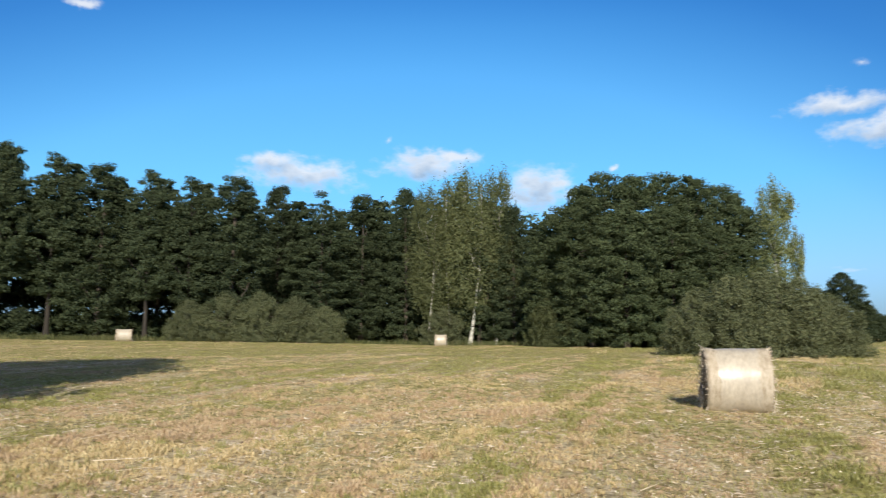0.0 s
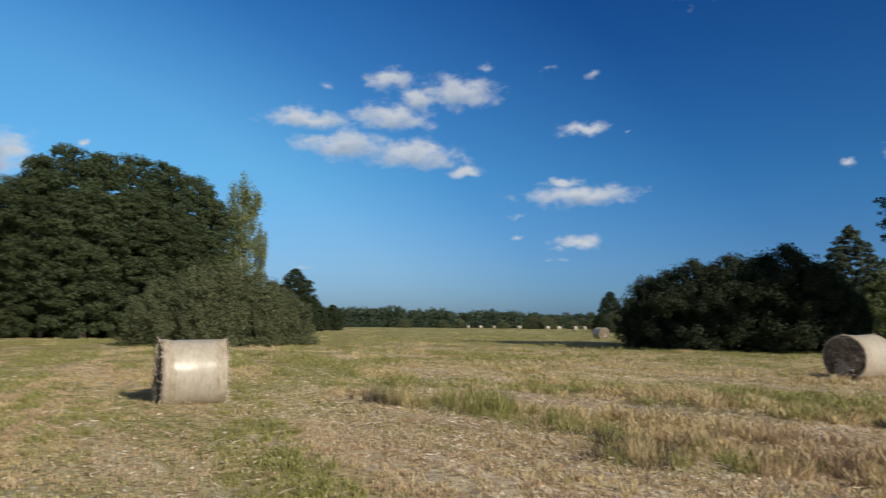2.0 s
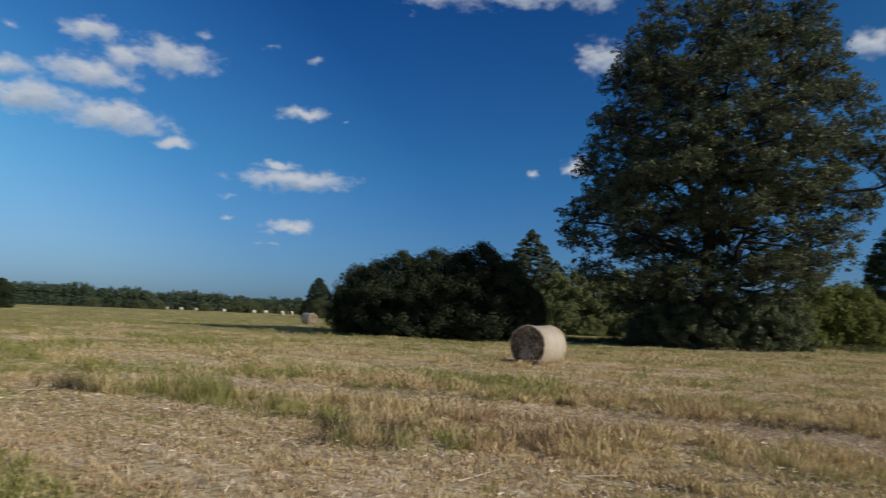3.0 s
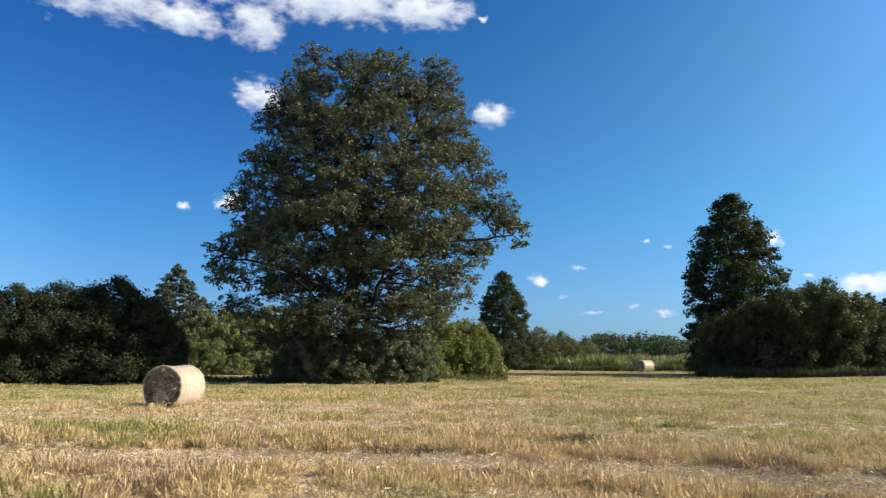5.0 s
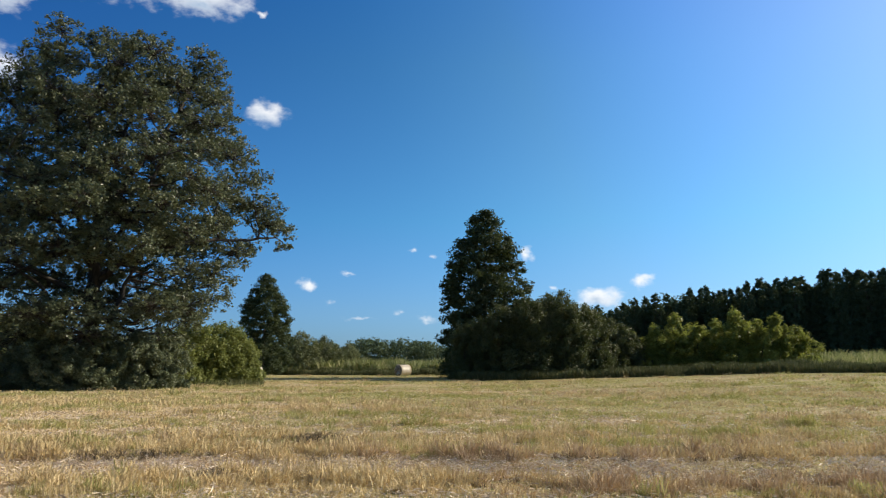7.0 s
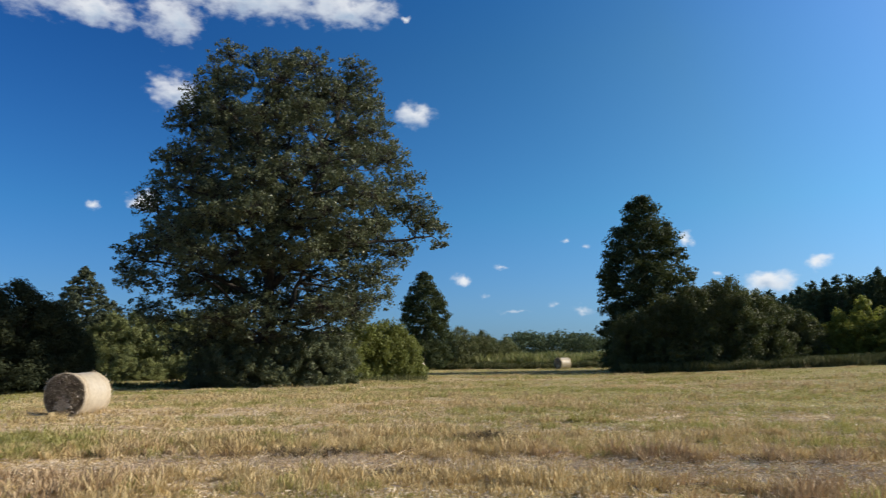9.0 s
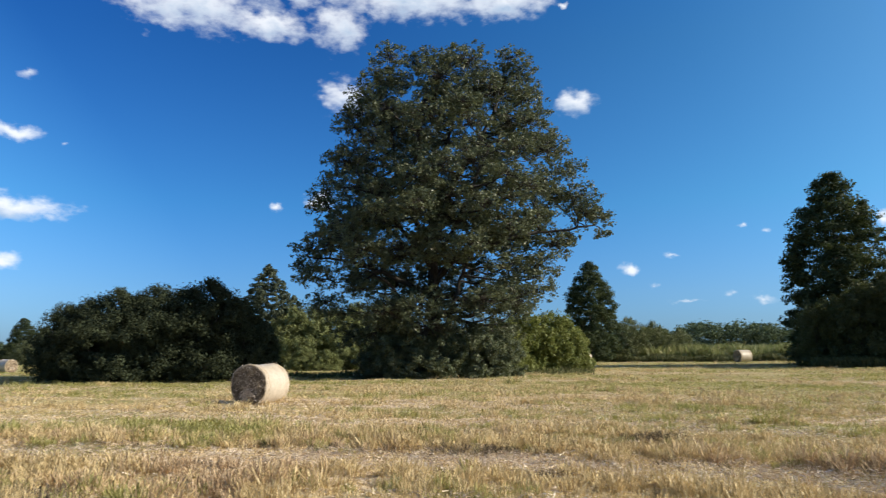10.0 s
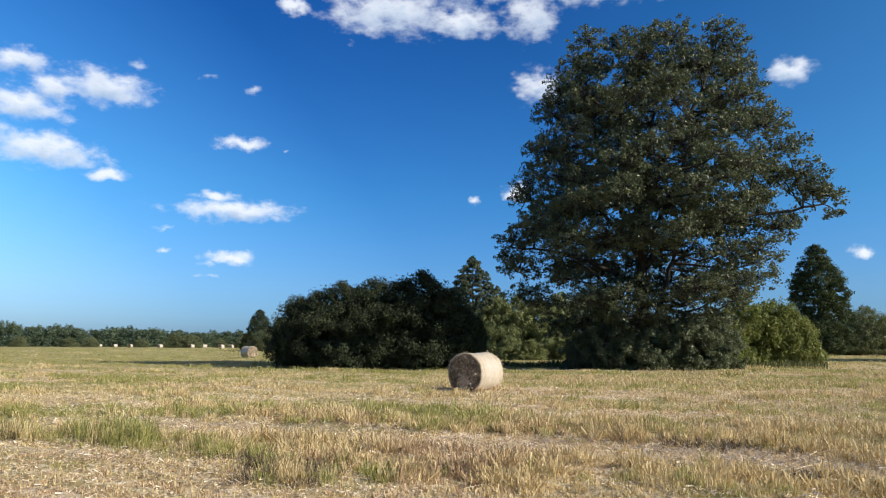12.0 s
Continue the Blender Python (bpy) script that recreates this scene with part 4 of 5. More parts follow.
# the old alder's crown: height, reach to one side, to the other, and in depth, in metres
OLD_CROWN = [(1.2, 5.8, 5.6, 5.0), (2.8, 6.8, 6.4, 6.0), (4.4, 8.2, 7.6, 6.8), (5.6, 9.6, 8.4, 7.4), (7.1, 10.0, 9.0, 8.0), (8.3, 10.3, 9.1, 8.4), (9.5, 9.4, 10.2, 8.6),
             (10.6, 8.8, 12.3, 8.8), (11.9, 8.6, 12.1, 8.8), (13.1, 8.5, 10.9, 8.6), (14.8, 8.0, 9.9, 8.2), (16.9, 7.2, 9.2, 7.6), (19.0, 6.5, 8.8, 6.6), (21.0, 5.3, 7.4, 5.2), (22.5, 4.2, 5.6, 3.6)]


def build_old_alder():
    """The great alder: a forking trunk, boughs out to masses of foliage, each of many leafy sprays, with gaps between them."""
    rng = np.random.default_rng(772)
    thing = new("old_alder_tree")
    zs, left, right, deep = (np.array(c) for c in zip(*OLD_CROWN))

    def reach(z, a):
        side = np.where(np.cos(a) > 0, np.interp(z, zs, right), np.interp(z, zs, left))
        return 1 / np.sqrt((np.cos(a) / side) ** 2 + (np.sin(a) / np.interp(z, zs, deep)) ** 2)

    # masses of foliage: along both flanks and over the top first, then wherever there is room
    masses = []
    for z in np.arange(2.9, 22.0, 1.2):
        for a in (0.0, np.pi):
            r = 1.15 + 0.45 * rng.random()
            an = a + rng.normal() * 0.22
            masses.append((np.cos(an) * (reach(z, an) - r * 0.95), np.sin(an) * reach(z, an) * 0.8, z + rng.normal() * 0.25, r))
    for u, z, r in ((-3.0, 21.7, 1.2), (-1.4, 22.3, 1.0), (-0.2, 22.6, 1.15), (1.6, 22.3, 1.1), (2.9, 21.6, 0.9), (5.3, 22.2, 1.05), (6.3, 21.9, 1.1), (11.4, 10.7, 0.8), (10.6, 11.6, 1.0), (12.0, 9.9, 0.55)):
        masses.append((u, rng.normal() * 0.8, z, r))
    tries = 0
    while len(masses) < 212 and tries < 16000:
        tries += 1
        z = 2.6 + 19.2 * rng.random() ** 0.9
        a = rng.random() * 2 * np.pi
        r = 1.1 + 0.75 * rng.random()
        rr = max(reach(z, a) - r, 0.2) * rng.random() ** 0.38
        c = np.array([np.cos(a) * rr, np.sin(a) * rr, z])
        if all((c[0] - q[0]) ** 2 + (c[1] - q[1]) ** 2 + (1.35 * (c[2] - q[2])) ** 2 > (0.58 * (r + q[3])) ** 2 for q in masses):
            masses.append((*c, r))
    # trunk and the leaders that it forks into
    nodes, node_r = [], []

    def bough(name, pts, r0, r1, sides=9, fork=True):
        pts = np.array(pts, float)
        f, g = np.linspace(0, 1, len(pts)), np.linspace(0, 1, 4 * len(pts))
        fine = np.stack([np.interp(g, f, pts[:, k]) for k in range(3)], 1)
        for _ in range(3):
            fine[1:-1] = (fine[:-2] + 2 * fine[1:-1] + fine[2:]) / 4
        wob = np.cumsum(rng.normal(size=fine.shape), 0) * 0.02 * np.linalg.norm(pts[-1] - pts[0]) ** 0.5
        fine += wob - g[:, None] * wob[-1]
        rad = r1 + (r0 - r1) * (1 - g) ** 0.85
        if name == "trunk":
            rad *= 1 + 0.6 * np.exp(-g * 25)
        v, q = tubes([(fine, rad)], sides)
        child(name, mesh_from(name, v, q, M_DARKBARK, True), thing)
        if fork:
            nodes.extend(fine[3:])
            node_r.extend(rad[3:])

    bough("trunk", [(0, 0, -0.1), (-0.1, 0.1, 3), (0.1, 0.1, 6), (-0.1, 0, 9.2), (-0.6, 0.1, 12), (-1.2, 0.1, 15.5), (-1.0, 0.2, 19), (-0.4, 0.2, 22)], 0.55, 0.06)
    for path, r0 in (([(-0.1, 0, 8.6), (0.5, -0.4, 10.6), (1.9, -0.9, 13.5), (3.8, -0.6, 17), (5.2, 0, 21.2)], 0.30),
                     ([(-0.1, 0, 9.0), (-1.2, 0.9, 11), (-2.6, 1.2, 14.5), (-3.6, 0.8, 18.5), (-3.4, 0.4, 21.5)], 0.24),
                     ([(-0.7, 0.1, 12.4), (0.2, 1.6, 15), (1.2, 2.4, 18), (1.6, 1.6, 21.4)], 0.18),
                     ([(0.1, 0, 6.4), (1.6, -1.2, 8.0), (4.6, -2.0, 9.2), (8.2, -1.0, 10.0), (11.2, -0.2, 10.4)], 0.22),
                     ([(0, 0, 5.4), (-2.2, -0.8, 6.6), (-5.2, -1.4, 7.5), (-8.6, -0.8, 8.2)], 0.20),
                     ([(0, 0, 7.2), (-1.4, -2.0, 9.2), (-3.4, -4.0, 11.4), (-5.0, -4.6, 13.2)], 0.18),
                     ([(0.1, 0, 7.8), (1.2, -2.4, 9.6), (2.4, -4.8, 12), (3.6, -5.2, 14.6)], 0.18),
                     ([(0, 0, 6.8), (1.8, 2.4, 8.6), (4.0, 4.6, 11)], 0.18), ([(0, 0, 7.6), (-1.8, 2.6, 9.4), (-4.2, 4.6, 11.5)], 0.18),
                     ([(0.3, -0.5, -0.1), (0.9, -0.9, 3.5), (1.6, -1.8, 6.5), (2.8, -3.2, 8.8)], 0.24), ([(-0.7, -0.3, -0.1), (-1.2, -0.6, 3.0), (-2.4, -1.6, 5.6), (-4.4, -2.6, 7.0)], 0.22)):
        bough("leader", path, r0, 0.05)
    leads = np.array(nodes), np.array(node_r)
    C, R, lines = [], [], []
    for u, v_, z, r in masses:
        c = np.array([u, v_, z])
        w = np.linalg.norm(leads[0] - c, axis=1) + 1.6 * np.clip(leads[0][:, 2] - z + 0.3, 0, 99)
        k = int(np.argmin(w))
        st = leads[0][k]
        mid = (st + c) / 2 + rng.normal(size=3) * 0.08 * np.linalg.norm(c - st) + np.array([0, 0, -0.07 * np.linalg.norm(c - st)])
        bough("limb", [st, mid, c], min(0.13, leads[1][k] * 0.7), 0.025, 6, False)
        m = int(22 * r ** 2.1) + 8
        d = rng.normal(size=(m, 3))
        d[:, 2] = d[:, 2] * 0.8 + 0.25
        d /= np.linalg.norm(d, axis=1)[:, None]
        e = c + d * np.array([r, r, 0.66 * r]) * (0.35 + 0.85 * rng.random(m) ** 0.6)[:, None]
        e[:, 2] = np.maximum(e[:, 2], 0.3)
        C.append(e)
        R.append(0.17 + 0.24 * rng.random(m))
        for p in e:
            h = c + (p - c) * 0.15 * rng.random()
            lines.append((np.array([h, (h + p) / 2 + rng.normal(size=3) * 0.1 * r, p]), np.array([0.022, 0.014, 0.006])))
    C, R = np.concatenate(C), np.concatenate(R)
    v, q = leaves(C, np.stack([R, R, R * 0.8], 1), 20, 0.157, rng, 0.1, 0.3, True)
    v[:, 2] = np.maximum(v[:, 2], 0.02)
    child("crown", mesh_from("crown", v, q, M_OLD), thing)
    v, q = tubes(lines, 3)
    tagged(child("branchwork", mesh_from("branchwork", v, q, M_DARKBARK, True), thing), kind="stuff")
    thing["height"] = 23.0
    return thing


def plant_big_tree():
    """The great old alder that stands alone by the field."""
    # the longer side of the crown reaches to the south
    plant(build_old_alder(), 75.7, 50, 23.0, 1.0, -75.7, "large old alder with a wide open crown standing alone", "tree")
    skirt = build_tree("alder_shrub", 79, 4.0, [(0.0, 2.4), (0.3, 2.7), (0.7, 2.0), (1.0, 0.6)], 0.06, 210, 150, 0.13, 0.45, M_OLD, M_BARK, 6, 0.8, stems=4, jag=0.5)
    for az, d, h in ((71.0, 48.5, 2.2), (72.6, 48, 3.2), (74.6, 47, 2.4), (76.6, 47.5, 3.3), (78.9, 48, 3.4), (74.0, 52, 3.6), (80.8, 49, 2.8)):
        plant(skirt, az, d, h, 0.9, None, "dense alder shoots round the old tree's foot", "shrub", "shoots under the old alder")
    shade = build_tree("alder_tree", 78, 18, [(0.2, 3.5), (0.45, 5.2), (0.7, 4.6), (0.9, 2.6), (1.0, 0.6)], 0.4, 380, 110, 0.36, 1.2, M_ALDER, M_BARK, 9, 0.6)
    plant(shade, -79.5, 15.7, 18, 1.0, 0, "broad green alder that shades the field's corner", "tree")


plant_wood()
plant_scrub()
plant_big_tree()


def far_woods(name, seed, az0, az1, d, depth, h0, h1, count, size, label):
    """Distant woodland as one sheet of many small crowns."""
    rng = np.random.default_rng(seed)
    az = rng.uniform(az0, az1, count)
    dd = d + rng.random(count) * depth
    x, y = np.sin(np.radians(az)) * dd, np.cos(np.radians(az)) * dd
    z = ground_height(x, y)
    h = (h0 + (h1 - h0) * rng.random(count)) * (0.70 + 0.36 * lattice_noise(az * 0.45 + 300, az * 0 + 5, seed) + 0.26 * lattice_noise(az * 2.1 + 90, az * 0 + 2, seed + 1))
    C, Rr = [], []
    for lv, wr in ((0.12, 1.0), (0.38, 1.0), (0.66, 0.8), (0.88, 0.45)):
        for q in range(2):
            C.append(np.stack([x + rng.normal(size=count) * 0.12 * h, y + rng.normal(size=count) * 0.12 * h, z + h * lv], 1))
            w = h * 0.20 * wr * (0.6 + 0.9 * rng.random(count))
            Rr.append(np.stack([w, w, h * 0.13 * np.ones(count)], 1))
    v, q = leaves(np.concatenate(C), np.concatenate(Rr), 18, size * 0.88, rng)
    tagged(new(name, mesh_from(name, v, q, M_FAR_HAZED)), label, "woodland", kind="stuff")


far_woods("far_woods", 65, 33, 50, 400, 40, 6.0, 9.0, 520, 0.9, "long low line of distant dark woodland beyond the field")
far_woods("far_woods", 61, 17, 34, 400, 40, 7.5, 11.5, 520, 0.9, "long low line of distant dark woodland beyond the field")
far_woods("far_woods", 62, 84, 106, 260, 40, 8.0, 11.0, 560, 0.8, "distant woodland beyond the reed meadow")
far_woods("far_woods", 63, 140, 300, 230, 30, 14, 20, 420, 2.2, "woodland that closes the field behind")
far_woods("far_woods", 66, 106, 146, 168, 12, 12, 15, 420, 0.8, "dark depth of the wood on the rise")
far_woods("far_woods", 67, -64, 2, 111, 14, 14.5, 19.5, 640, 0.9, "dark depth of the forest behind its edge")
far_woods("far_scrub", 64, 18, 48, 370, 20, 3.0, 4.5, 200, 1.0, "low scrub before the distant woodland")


# ---------------------------------------------------------------- grass
RA = radians(ROW_AZ)


def rows_of(x, y):
    """Across and along the mowing direction."""
    return x * math.cos(RA) - y * math.sin(RA), x * math.sin(RA) + y * math.cos(RA)


SWATH_Y, SWATH_X = (-12, -6.4, -3.4, -1, 2, 3.8, 6, 8.7, 11, 15), (8.4, 9.3, 10.0, 10.6, 11.1, 11.1, 10.7, 10.3, 9.9, 9.2)


def standing(x, y):
    """How thick the uncut strips stand, 0 to 1."""
    u, w = rows_of(x, y)
    s = 0.36 * lattice_noise(u * 0.7, w * 0.08, 5) + 0.50 * lattice_noise(u * 1.7, w * 0.13, 6) + 0.14 * lattice_noise(x * 2.6, y * 2.6, 16)
    s = np.clip((s - 0.545) * 20.0, 0, 1)
    # the last swaths by the path: a raked strip with uncut edges on both sides
    v = x - np.interp(y, SWATH_Y, SWATH_X) + 0.9 * (lattice_noise(x * 0.9 + 5, y * 0.9, 61) - 0.5) + 0.5 * (lattice_noise(x * 2.5, y * 2.5, 62) - 0.5)
    on = (y > -13) & (y < 15)
    for lo, hi, kind in ((-2.3, -0.95, 0.8), (-0.95, 0.95, 0.0), (0.95, 2.7, 1.0), (3.7, 5.0, 0.7), (5.2, 6.8, 0.1)):
        inside = on & (v > lo) & (v < hi)
        s = np.where(inside, s * kind if kind < 0.5 else np.maximum(s, kind), s)
    return s


def greenness(x, y):
    u, w = rows_of(x, y)
    s = 0.55 * lattice_noise(u * 0.33 + 7, w * 0.09, 7) + 0.45 * lattice_noise(x * 0.55, y * 0.55, 8)
    return np.clip((s - 0.50 + 0.13 * np.clip((14 - x) / 10, 0, 1) - 0.06 * np.clip((4 - y) / 4, 0, 1) + 0.16 * np.clip((y - 9) / 9, 0, 1) + 0.10 * np.clip((np.hypot(x, y) - 25) / 50, 0, 1)) * 5.0, 0, 1) * (1 - 0.45 * ((x > 5) & (x < 16) & (y < 6)))


def streak(x, y):
    """Thin rows along the mowing direction, 0 to 1."""
    u, w = rows_of(x, y)
    s = 0.62 * lattice_noise(u * 1.5 + 3, w * 0.07, 81) + 0.38 * lattice_noise(u * 3.1, w * 0.3, 82)
    return np.clip((s - 0.42) * 6.0, 0, 1)


def patches(x, y, seed):
    """Soft patches drawn out along the mowing direction, 0 to 1."""
    u, w = rows_of(x, y)
    return 0.6 * lattice_noise(u * 1.3 + 9, w * 0.45, seed) + 0.4 * lattice_noise(u * 3.0, w * 1.3, seed + 100)


def scatter(rng, r0, r1, density, az0=-46, az1=142):
    n = int((r1 * r1 - r0 * r0) * 0.5 * math.radians(az1 - az0) * density)
    r, a = np.sqrt(rng.uniform(r0 * r0, r1 * r1, n)), np.radians(rng.uniform(az0, az1, n))
    return r * np.sin(a), r * np.cos(a)


def grow_field():
    rng = np.random.default_rng(5)
    kinds = {"stubble": [], "dry_stems": [], "cut_straw": [], "green_grass": [], "weeds_and_ridge_shade": []}
    # distance band, tufts and single blades a square metre, blades a tuft, tuft radius, blade width, flattened straws a square metre
    for r0, r1, dens, thin, per, tr, bw, flat in ((4.5, 8, 66, 640, 26, 0.040, 0.016, 1150), (8, 12, 56, 460, 24, 0.045, 0.018, 1050), (12, 17, 42, 270, 24, 0.055, 0.021, 560),
                                                  (17, 26, 21, 130, 20, 0.08, 0.026, 160), (26, 45, 7.2, 36, 17, 0.14, 0.038, 14), (45, 92, 1.5, 4, 15, 0.30, 0.060, 1), (92, 230, 0.28, 0.1, 11, 0.8, 0.15, 0.01)):
        side = (14, 68) if r0 > 90 else (-46, 142)
        tx, ty = scatter(rng, r0, r1, dens, *side)
        st, gr = standing(tx, ty), greenness(tx, ty)
        west = np.clip((9 - tx) / 5, 0, 1)
        # in the west the mower's rows lie as thin streaks of straw and green
        row = streak(tx, ty)
        gr = gr * (1 - west) + west * np.clip(gr * 0.5 + 1.3 * (streak(tx * 0.55 + 40, ty * 0.55) - 0.42), 0, 1)
        keep = rng.random(len(tx)) < 0.52 + 0.48 * np.maximum(np.maximum(st, 0.45 * gr * (1 - west)), west * row)
        tx, ty, st, gr, row = tx[keep], ty[keep], np.maximum(st[keep], 0.5 * (west * row)[keep]), gr[keep], row[keep]
        n = len(tx)
        lump = lattice_noise(tx * 2.3, ty * 2.3, 51)
        th = ((0.030 + 0.035 * rng.random(n)) * (1.0 if r0 < 12 else 0.7) + (0.02 + (0.09 if r0 < 8 else 0.15 if r0 < 12 else 0.15 if r0 < 26 else 0.10) * st * (1 - 0.45 * west[keep])) * np.clip(3.4 * lump - 0.95, 0.10, 1.5) * (0.6 + 0.5 * rng.random(n))) * (1.0 if r0 < 26 else 1.2) * (1 - 0.35 * west[keep])
        pick = 0.35 * rng.random(n) + 0.65 * patches(tx, ty, 52)
        isg = pick < 0.11 + (0.0 if r0 < 12 else 0.03) + 0.57 * gr
        isr = ~isg & (rng.random(n) < np.maximum(1.0 if r0 < 12 else 0.45, west[keep])) & (0.35 * rng.random(n) + 0.65 * patches(tx + 30, ty, 53) < 0.08 + 0.34 * west[keep] + 0.14 * np.clip((3 - ty) / 6, 0, 1) + 0.5 * np.clip((lattice_noise(tx * 0.4 + 50, ty * 0.4, 9) - 0.3) * 1.8, 0, 1))
        q = np.repeat(np.arange(n), per)
        sc = (0.6 + 0.8 * rng.random(n))[q]
        ax, ay = rng.normal(size=len(q)) * tr * sc * 0.8, rng.normal(size=len(q)) * tr * sc * 0.8
        x, y = tx[q] + ax, ty[q] + ay
        h = th[q] * (0.4 + 0.75 * rng.random(len(q)))
        wd = bw * (0.6 + 0.7 * rng.random(len(q)))
        for name, pick in (("green_grass", isg), ("dry_stems", isr), ("stubble", ~isg & ~isr)):
            p = pick[q]
            kinds[name].append(blades(x[p], y[p], h[p] * (1.12 if name == "green_grass" else 1.0), wd[p], rng, 0.65, True))
        # short single blades between the tufts
        x, y = scatter(rng, r0, r1, thin, *side)
        gr = greenness(x, y)
        some = rng.random(len(x)) < (0.35 + 0.65 * lattice_noise(x * 1.9, y * 1.9, 71)) * (1 - 0.6 * np.clip((9 - x) / 5, 0, 1))
        x, y, gr = x[some], y[some], gr[some]
        isg = 0.3 * rng.random(len(x)) + 0.7 * patches(x, y, 52) < 0.10 + 0.57 * gr
        h = 0.03 + 0.055 * rng.random(len(x))
        for name, pick in (("green_grass", isg), ("stubble", ~isg)):
            kinds[name].append(blades(x[pick], y[pick], h[pick], np.full(int(pick.sum()), bw * 0.95), rng, 0.6, True))
        w = bw / 0.0085
        # flattened straw, thickest in the bare strips
        fx, fy = scatter(rng, r0, r1, flat, *side)
        bare = 1 - standing(fx, fy)
        some = rng.random(len(fx)) < (0.22 + 0.78 * bare) * (0.25 + 1.2 * lattice_noise(fx * 3.2, fy * 3.2, 31)) * (1 - 0.85 * np.clip((9 - fx) / 5, 0, 1))
        fx, fy, bare = fx[some], fy[some], bare[some]
        n = len(fx)
        a, ln = rng.random(n) * np.pi, (0.025 + 0.10 * rng.random(n) ** 3) * (0.85 + 0.15 * w)
        dx, dy = np.sin(a) * ln * 0.5, np.cos(a) * ln * 0.5
        ww = 0.0021 * w * (0.5 + 0.9 * rng.random(n))
        wx, wy, wz = np.cos(a) * ww, -np.sin(a) * ww, ww * (0.4 + rng.normal(size=n) * 0.9)
        z = ground_height(fx, fy) + 0.012 + 0.07 * rng.random(n) ** 2
        ti = rng.normal(size=n) * 0.15 * ln
        V = np.stack([np.stack([fx - dx - wx, fy - dy - wy, z - ti - wz], 1), np.stack([fx - dx + wx, fy - dy + wy, z - ti + wz], 1), np.stack([fx + dx, fy + dy, z + ti], 1)], 1).reshape(-1, 3)
        kinds["cut_straw"].append((V, np.arange(3 * n).reshape(-1, 3)))
    # tall uncut tufts and ridges: place, spread across and along, height, count, greenness
    for tx, ty, sa, sl, th, n, g in ((7.2, 12.3, 0.2, 0.4, 0.42, 500, 0.9), (7.9, 10.6, 0.4, 0.7, 0.48, 1600, 0.95), (7.8, 8.8, 0.4, 0.7, 0.34, 1200, 0.75),
                                     (7.6, 7.4, 0.3, 0.5, 0.24, 700, 0.5), (6.7, 6.0, 0.3, 0.35, 0.26, 700, 0.45), (13.2, 11.2, 0.25, 1.5, 0.30, 2300, 0.4),
                                     (12.3, 7.2, 0.25, 1.2, 0.24, 1500, 0.3), (13.0, 4.2, 0.35, 0.9, 0.28, 2000, 0.2), (12.6, 1.2, 0.3, 1.4, 0.30, 2600, 0.2),
                                     (8.5, 1.8, 0.3, 0.6, 0.26, 1300, 0.45), (33, 3.0, 1.6, 2.2, 0.22, 900, 1.0), (21.6, 25, 1.4, 0.8, 0.22, 500, 0.9),
                                     (-4.8, 6.6, 0.6, 0.6, 0.16, 900, 0.95), (-3.0, 7.4, 0.5, 1.2, 0.11, 900, 0.9), (-1.2, 8.2, 0.4, 1.4, 0.10, 700, 0.7), (13.0, -1.5, 0.3, 1.2, 0.26, 1500, 0.5), (11.7, -2.8, 0.3, 1.2, 0.26, 1600, 0.4), (12.7, -6.8, 0.35, 1.3, 0.30, 2200, 0.55), (14.6, -9.6, 0.4, 1.6, 0.30, 2200, 0.5),
                                     (15.2, -5.8, 0.3, 1.6, 0.24, 1700, 0.75), (17.0, -13.5, 0.4, 1.6, 0.28, 1500, 0.6), (7.4, -6.6, 0.35, 1.0, 0.20, 1500, 0.5), (35, -8.6, 1.5, 2.0, 0.20, 900, 0.95), (21.5, -1.4, 0.4, 0.9, 0.22, 900, 0.85), (27.5, -12.5, 0.8, 1.6, 0.20, 800, 0.8), (20.5, -9.0, 0.5, 2.2, 0.24, 1500, 0.6),
                                     (39.5, -24.7, 1.6, 2.0, 0.3, 700, 0.9), (46, -12.8, 1.4, 2.0, 0.25, 600, 0.9), (22, -3.5, 0.4, 2.4, 0.24, 1500, 0.45), (18.5, 4.0, 0.35, 2.2, 0.24, 1600, 0.5),
                                     (26, 9.0, 0.6, 3.0, 0.22, 1200, 0.5), (2.0, 13.5, 0.5, 2.2, 0.14, 1500, 0.8), (-3.5, 11.0, 0.4, 2.4, 0.14, 1400, 0.6), (8.0, 18.0, 0.8, 2.4, 0.18, 1500, 0.9), (-6.5, 14.0, 0.6, 3.0, 0.14, 1300, 0.4)):
        k = max(8, n // 20)
        cu, cw = rng.normal(size=k) * sa, rng.normal(size=k) * sl
        ch = th * (0.35 + 0.75 * rng.random(k) ** 1.3) * np.exp(-0.2 * (cu / sa) ** 2)
        q = np.repeat(np.arange(k), 60)
        n = len(q)
        far = max(1.0, math.hypot(tx, ty) / 12)
        ou, ow = rng.normal(size=n) * 0.055 * far, rng.normal(size=n) * 0.055 * far
        u, w = cu[q] + ou, cw[q] + ow
        x, y = tx + u * math.cos(RA) + w * math.sin(RA), ty - u * math.sin(RA) + w * math.cos(RA)
        h = ch[q] * (0.45 + 0.65 * rng.random(n))
        isg = rng.random(k)[q] < g
        for name, pick in (("green_grass", isg), ("stubble", ~isg)):
            kinds[name].append(blades(x[pick], y[pick], h[pick], np.full(int(pick.sum()), 0.0098 * far), rng, 0.32, True))
    # clumps of regrowth scattered over the eastern field
    rg = np.random.default_rng(313)
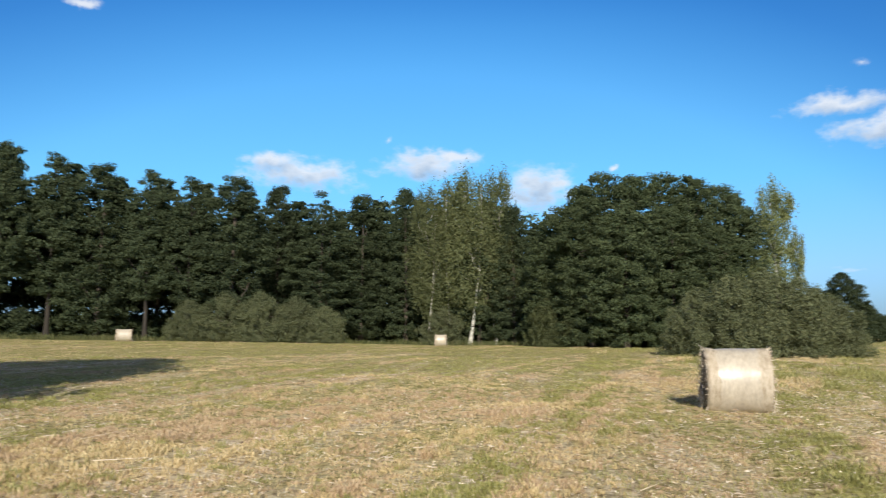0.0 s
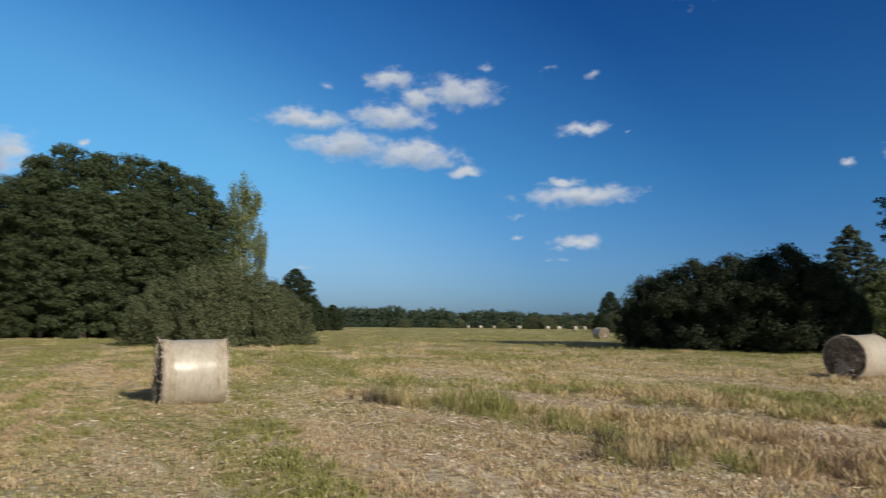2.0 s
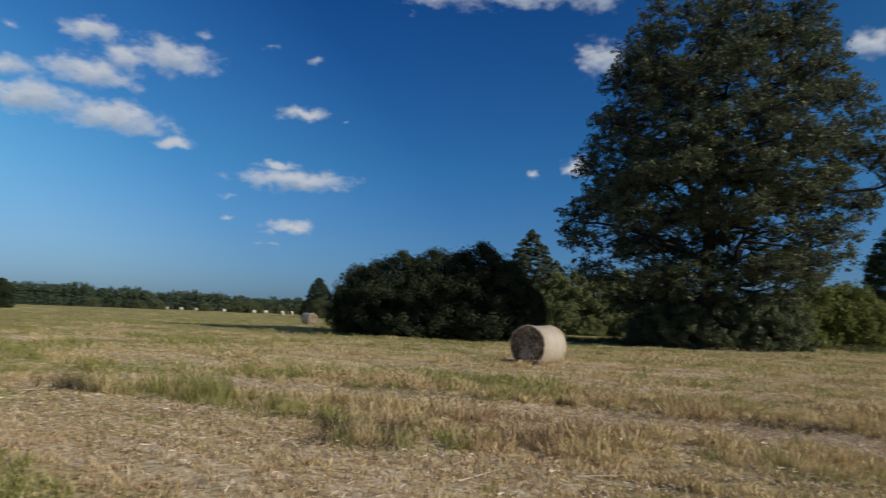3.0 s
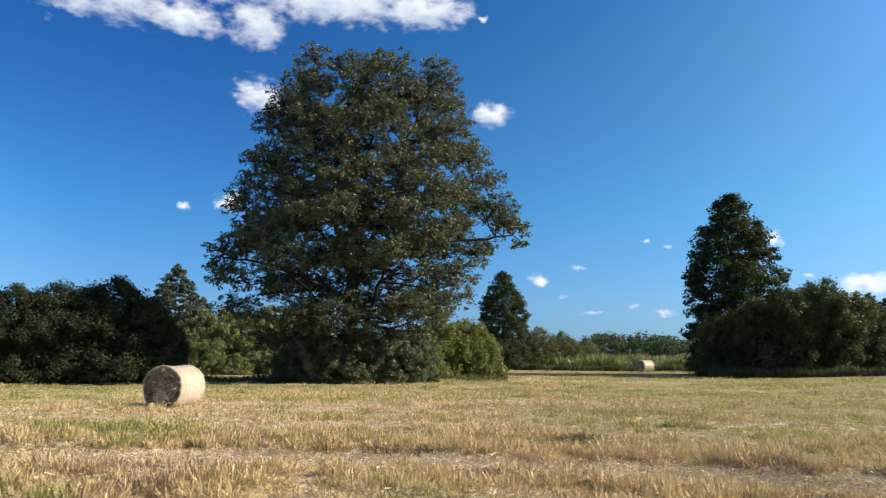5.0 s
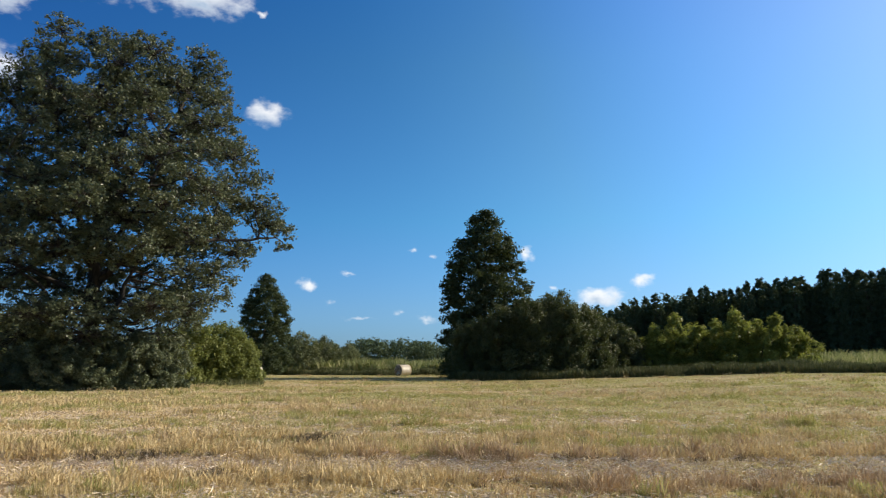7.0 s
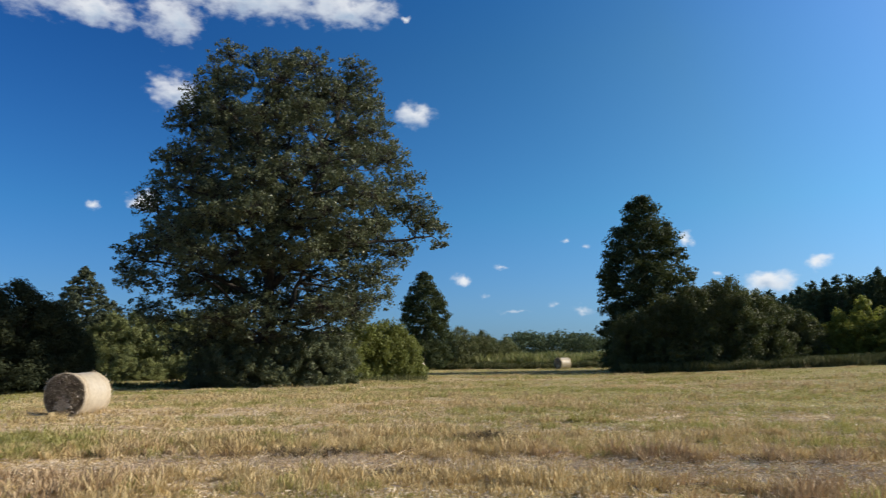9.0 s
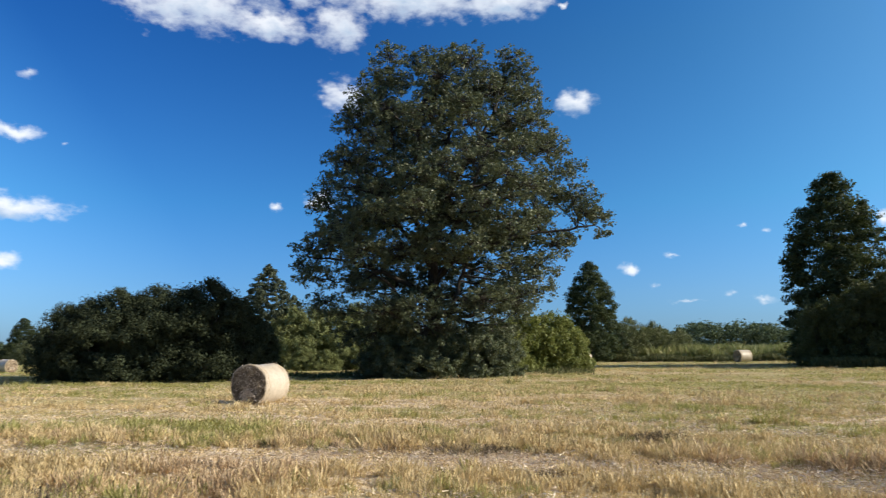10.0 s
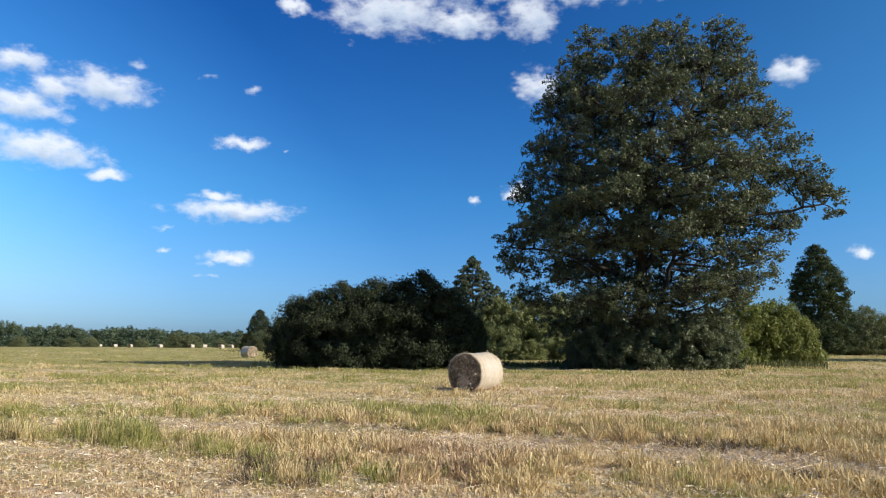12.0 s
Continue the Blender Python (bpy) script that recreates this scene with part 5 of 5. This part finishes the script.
    for r0, r1, count, size in ((13, 22, 260, 0.12), (22, 40, 520, 0.19), (40, 62, 420, 0.30)):
        r, az = np.sqrt(rg.uniform(r0 * r0, r1 * r1, count)), np.radians(rg.uniform(58, 136, count))
        cx, cy = r * np.sin(az), r * np.cos(az)
        keep = patches(cx * 0.6, cy * 0.6, 57) > 0.47
        cx, cy = cx[keep], cy[keep]
        k = len(cx)
        ch, sz, isg = (0.09 + 0.13 * rg.random(k) ** 1.5) * (r0 / 22) ** 0.25, size * (0.6 + 0.9 * rg.random(k)), rg.random(k) < 0.6
        q = np.repeat(np.arange(k), 90)
        ou, ow = rg.normal(size=len(q)) * sz[q], rg.normal(size=len(q)) * sz[q] * 1.9
        x, y = cx[q] + ou * math.cos(RA) + ow * math.sin(RA), cy[q] - ou * math.sin(RA) + ow * math.cos(RA)
        h = ch[q] * (0.45 + 0.65 * rg.random(len(q)))
        for name, pick in (("green_grass", isg[q]), ("stubble", ~isg[q])):
            kinds[name].append(blades(x[pick], y[pick], h[pick], np.full(int(pick.sum()), 0.0011 * (r0 + r1) * 0.5), rg, 0.45, True))
    # pale raked straw lying along the last swath
    n = 11000
    fy = rng.uniform(-12, 13, n)
    heap = lattice_noise(fy * 0.9, fy * 0 + 3, 91)
    fx = np.interp(fy, SWATH_Y, SWATH_X) + rng.normal(size=n) * 0.5 + 0.5 * (lattice_noise(fy * 0.5, fy * 0 + 8, 92) - 0.5)
    lie = (heap + 0.25 * rng.random(n)) > 0.48
    fx, fy = fx[lie], fy[lie]
    n = len(fx)
    a, ln = rng.random(n) * np.pi, 0.05 + 0.16 * rng.random(n) ** 2
    dx, dy, ww = np.sin(a) * ln * 0.5, np.cos(a) * ln * 0.5, 0.0032 + 0.003 * rng.random(n)
    z, ti = ground_height(fx, fy) + 0.03 + 0.06 * rng.random(n), rng.normal(size=n) * 0.18 * ln
    V = np.stack([np.stack([fx - dx - np.cos(a) * ww, fy - dy + np.sin(a) * ww, z - ti - ww], 1), np.stack([fx - dx + np.cos(a) * ww, fy - dy - np.sin(a) * ww, z - ti + ww], 1),
                  np.stack([fx + dx, fy + dy, z + ti], 1)], 1).reshape(-1, 3)
    kinds["cut_straw"].append((V, np.arange(3 * n).reshape(-1, 3)))
    # a few long fallen stalks
    n = 90
    fx, fy = scatter(rng, 6, 16, 3)
    fx, fy = fx[:n], fy[:n]
    n = len(fx)
    a, ln = rng.random(n) * np.pi, 0.35 + 0.6 * rng.random(n)
    dx, dy = np.sin(a) * ln * 0.5, np.cos(a) * ln * 0.5
    z = ground_height(fx, fy) + 0.07
    V = np.stack([np.stack([fx - dx, fy - dy, z - 0.03], 1), np.stack([fx - dx, fy - dy, z - 0.02], 1), np.stack([fx + dx, fy + dy, z + 0.04 * rng.random(n)], 1)], 1).reshape(-1, 3)
    kinds["cut_straw"].append((V, np.arange(3 * n).reshape(-1, 3)))
    # dark withered weeds, their colour also standing in for shaded hollows between tufts
    for tx, ty, th, k in ((7.5, 7.2, 0.20, 9), (6.9, 6.2, 0.24, 18), (6.3, 5.6, 0.20, 7), (7.0, 12.6, 0.34, 16), (13.6, -0.4, 0.26, 18), (12.9, 9.2, 0.2, 10), (11.9, 2.4, 0.2, 12), (14.5, 3.4, 0.2, 9)):
        cu, cw = rng.normal(size=k) * 0.2, rng.normal(size=k) * 0.35
        q = np.repeat(np.arange(k), 40)
        x, y = tx + cu[q] + rng.normal(size=len(q)) * 0.05, ty + cw[q] + rng.normal(size=len(q)) * 0.05
        kinds["weeds_and_ridge_shade"].append(blades(x, y, th * (0.3 + 0.7 * rng.random(len(q))), np.full(len(q), 0.011), rng, 0.7, True))
    # low dark blades along the swath edges stand in for the ridges' shade
    for y0 in rng.uniform(-8, 9, 26):
        x0, k = float(np.interp(y0, SWATH_Y, SWATH_X)) + rng.normal() * 0.25 + rng.choice([1.0, 1.0, -1.1]), int(rng.integers(3, 9))
        q = np.repeat(np.arange(k), 30)
        cu, cw = rng.normal(size=k) * 0.12, rng.normal(size=k) * 0.3
        x, y = x0 + cu[q] + rng.normal(size=len(q)) * 0.05, y0 + cw[q] + rng.normal(size=len(q)) * 0.05
        kinds["weeds_and_ridge_shade"].append(blades(x, y, 0.13 * (0.3 + 0.8 * rng.random(len(q))), np.full(len(q), 0.011), rng, 0.8, True))
    mats = {"weeds_and_ridge_shade": M_WEED_SHADE, "stubble": M_STUBBLE, "dry_stems": M_RUST, "cut_straw": M_LITTER, "green_grass": M_GREEN}
    words = {"weeds_and_ridge_shade": "dark withered weeds and painted ridge shade between the mown strips", "stubble": "dry yellow stubble standing in mown strips", "dry_stems": "reddish dry stems among the stubble",
             "cut_straw": "loose pale cut straw lying on the field", "green_grass": "fresh green grass growing through the stubble"}
    for name, lots in kinds.items():
        V, F, b = [], [], 0
        for v, f in lots:
            V.append(v)
            F.append(f + b)
            b += len(v)
        tagged(new(name, mesh_from(name, np.concatenate(V), np.concatenate(F), mats[name])), words[name], "grass", kind="stuff")


grow_field()


def grass_belt(name, seed, az0, az1, d0, d1, count, h, width, material, label):
    rng = np.random.default_rng(seed)
    r, a = rng.uniform(d0, d1, count), np.radians(rng.uniform(az0, az1, count))
    x, y = r * np.sin(a), r * np.cos(a)
    hh = h * (0.5 + 0.7 * rng.random(count)) * (0.6 + 0.8 * lattice_noise(x * 0.5, y * 0.5, seed))
    v, f = blades(x, y, hh, np.full(count, width), rng, 0.22)
    tagged(new(name, mesh_from(name, v, f, material)), label, "grass", kind="stuff")


# dark belt in place of the shadow along the ditch edge
grass_belt("rough_grass", 75, 89, 103, 89, 93, 15000, 0.7, 0.03, M_ROUGH_SHADED, "rough grass before the reeds, coloured dark for the ditch edge's shadow")
grass_belt("reeds", 71, 88, 103, 95, 128, 42000, 1.6, 0.035, M_REED, "tall pale green reeds on the wet meadow")
grass_belt("rough_grass", 72, 103, 141, 64, 70, 40000, 0.75, 0.025, M_ROUGH_SHADED, "tall shade-dark rough grass along the edge of the bushes")
grass_belt("reeds", 76, 125, 141, 72, 110, 9000, 1.0, 0.05, M_REED, "pale green meadow grass beyond the bushes")
grass_belt("rough_grass", 73, -46, 9, 86, 91, 9000, 0.6, 0.06, M_ROUGH_SHADED, "shade-dark rough grass along the foot of the forest edge")
grass_belt("rough_grass", 74, 63, 88, 50, 57, 6000, 0.4, 0.04, M_ROUGH_SHADED, "shade-dark rough grass under the old alder")
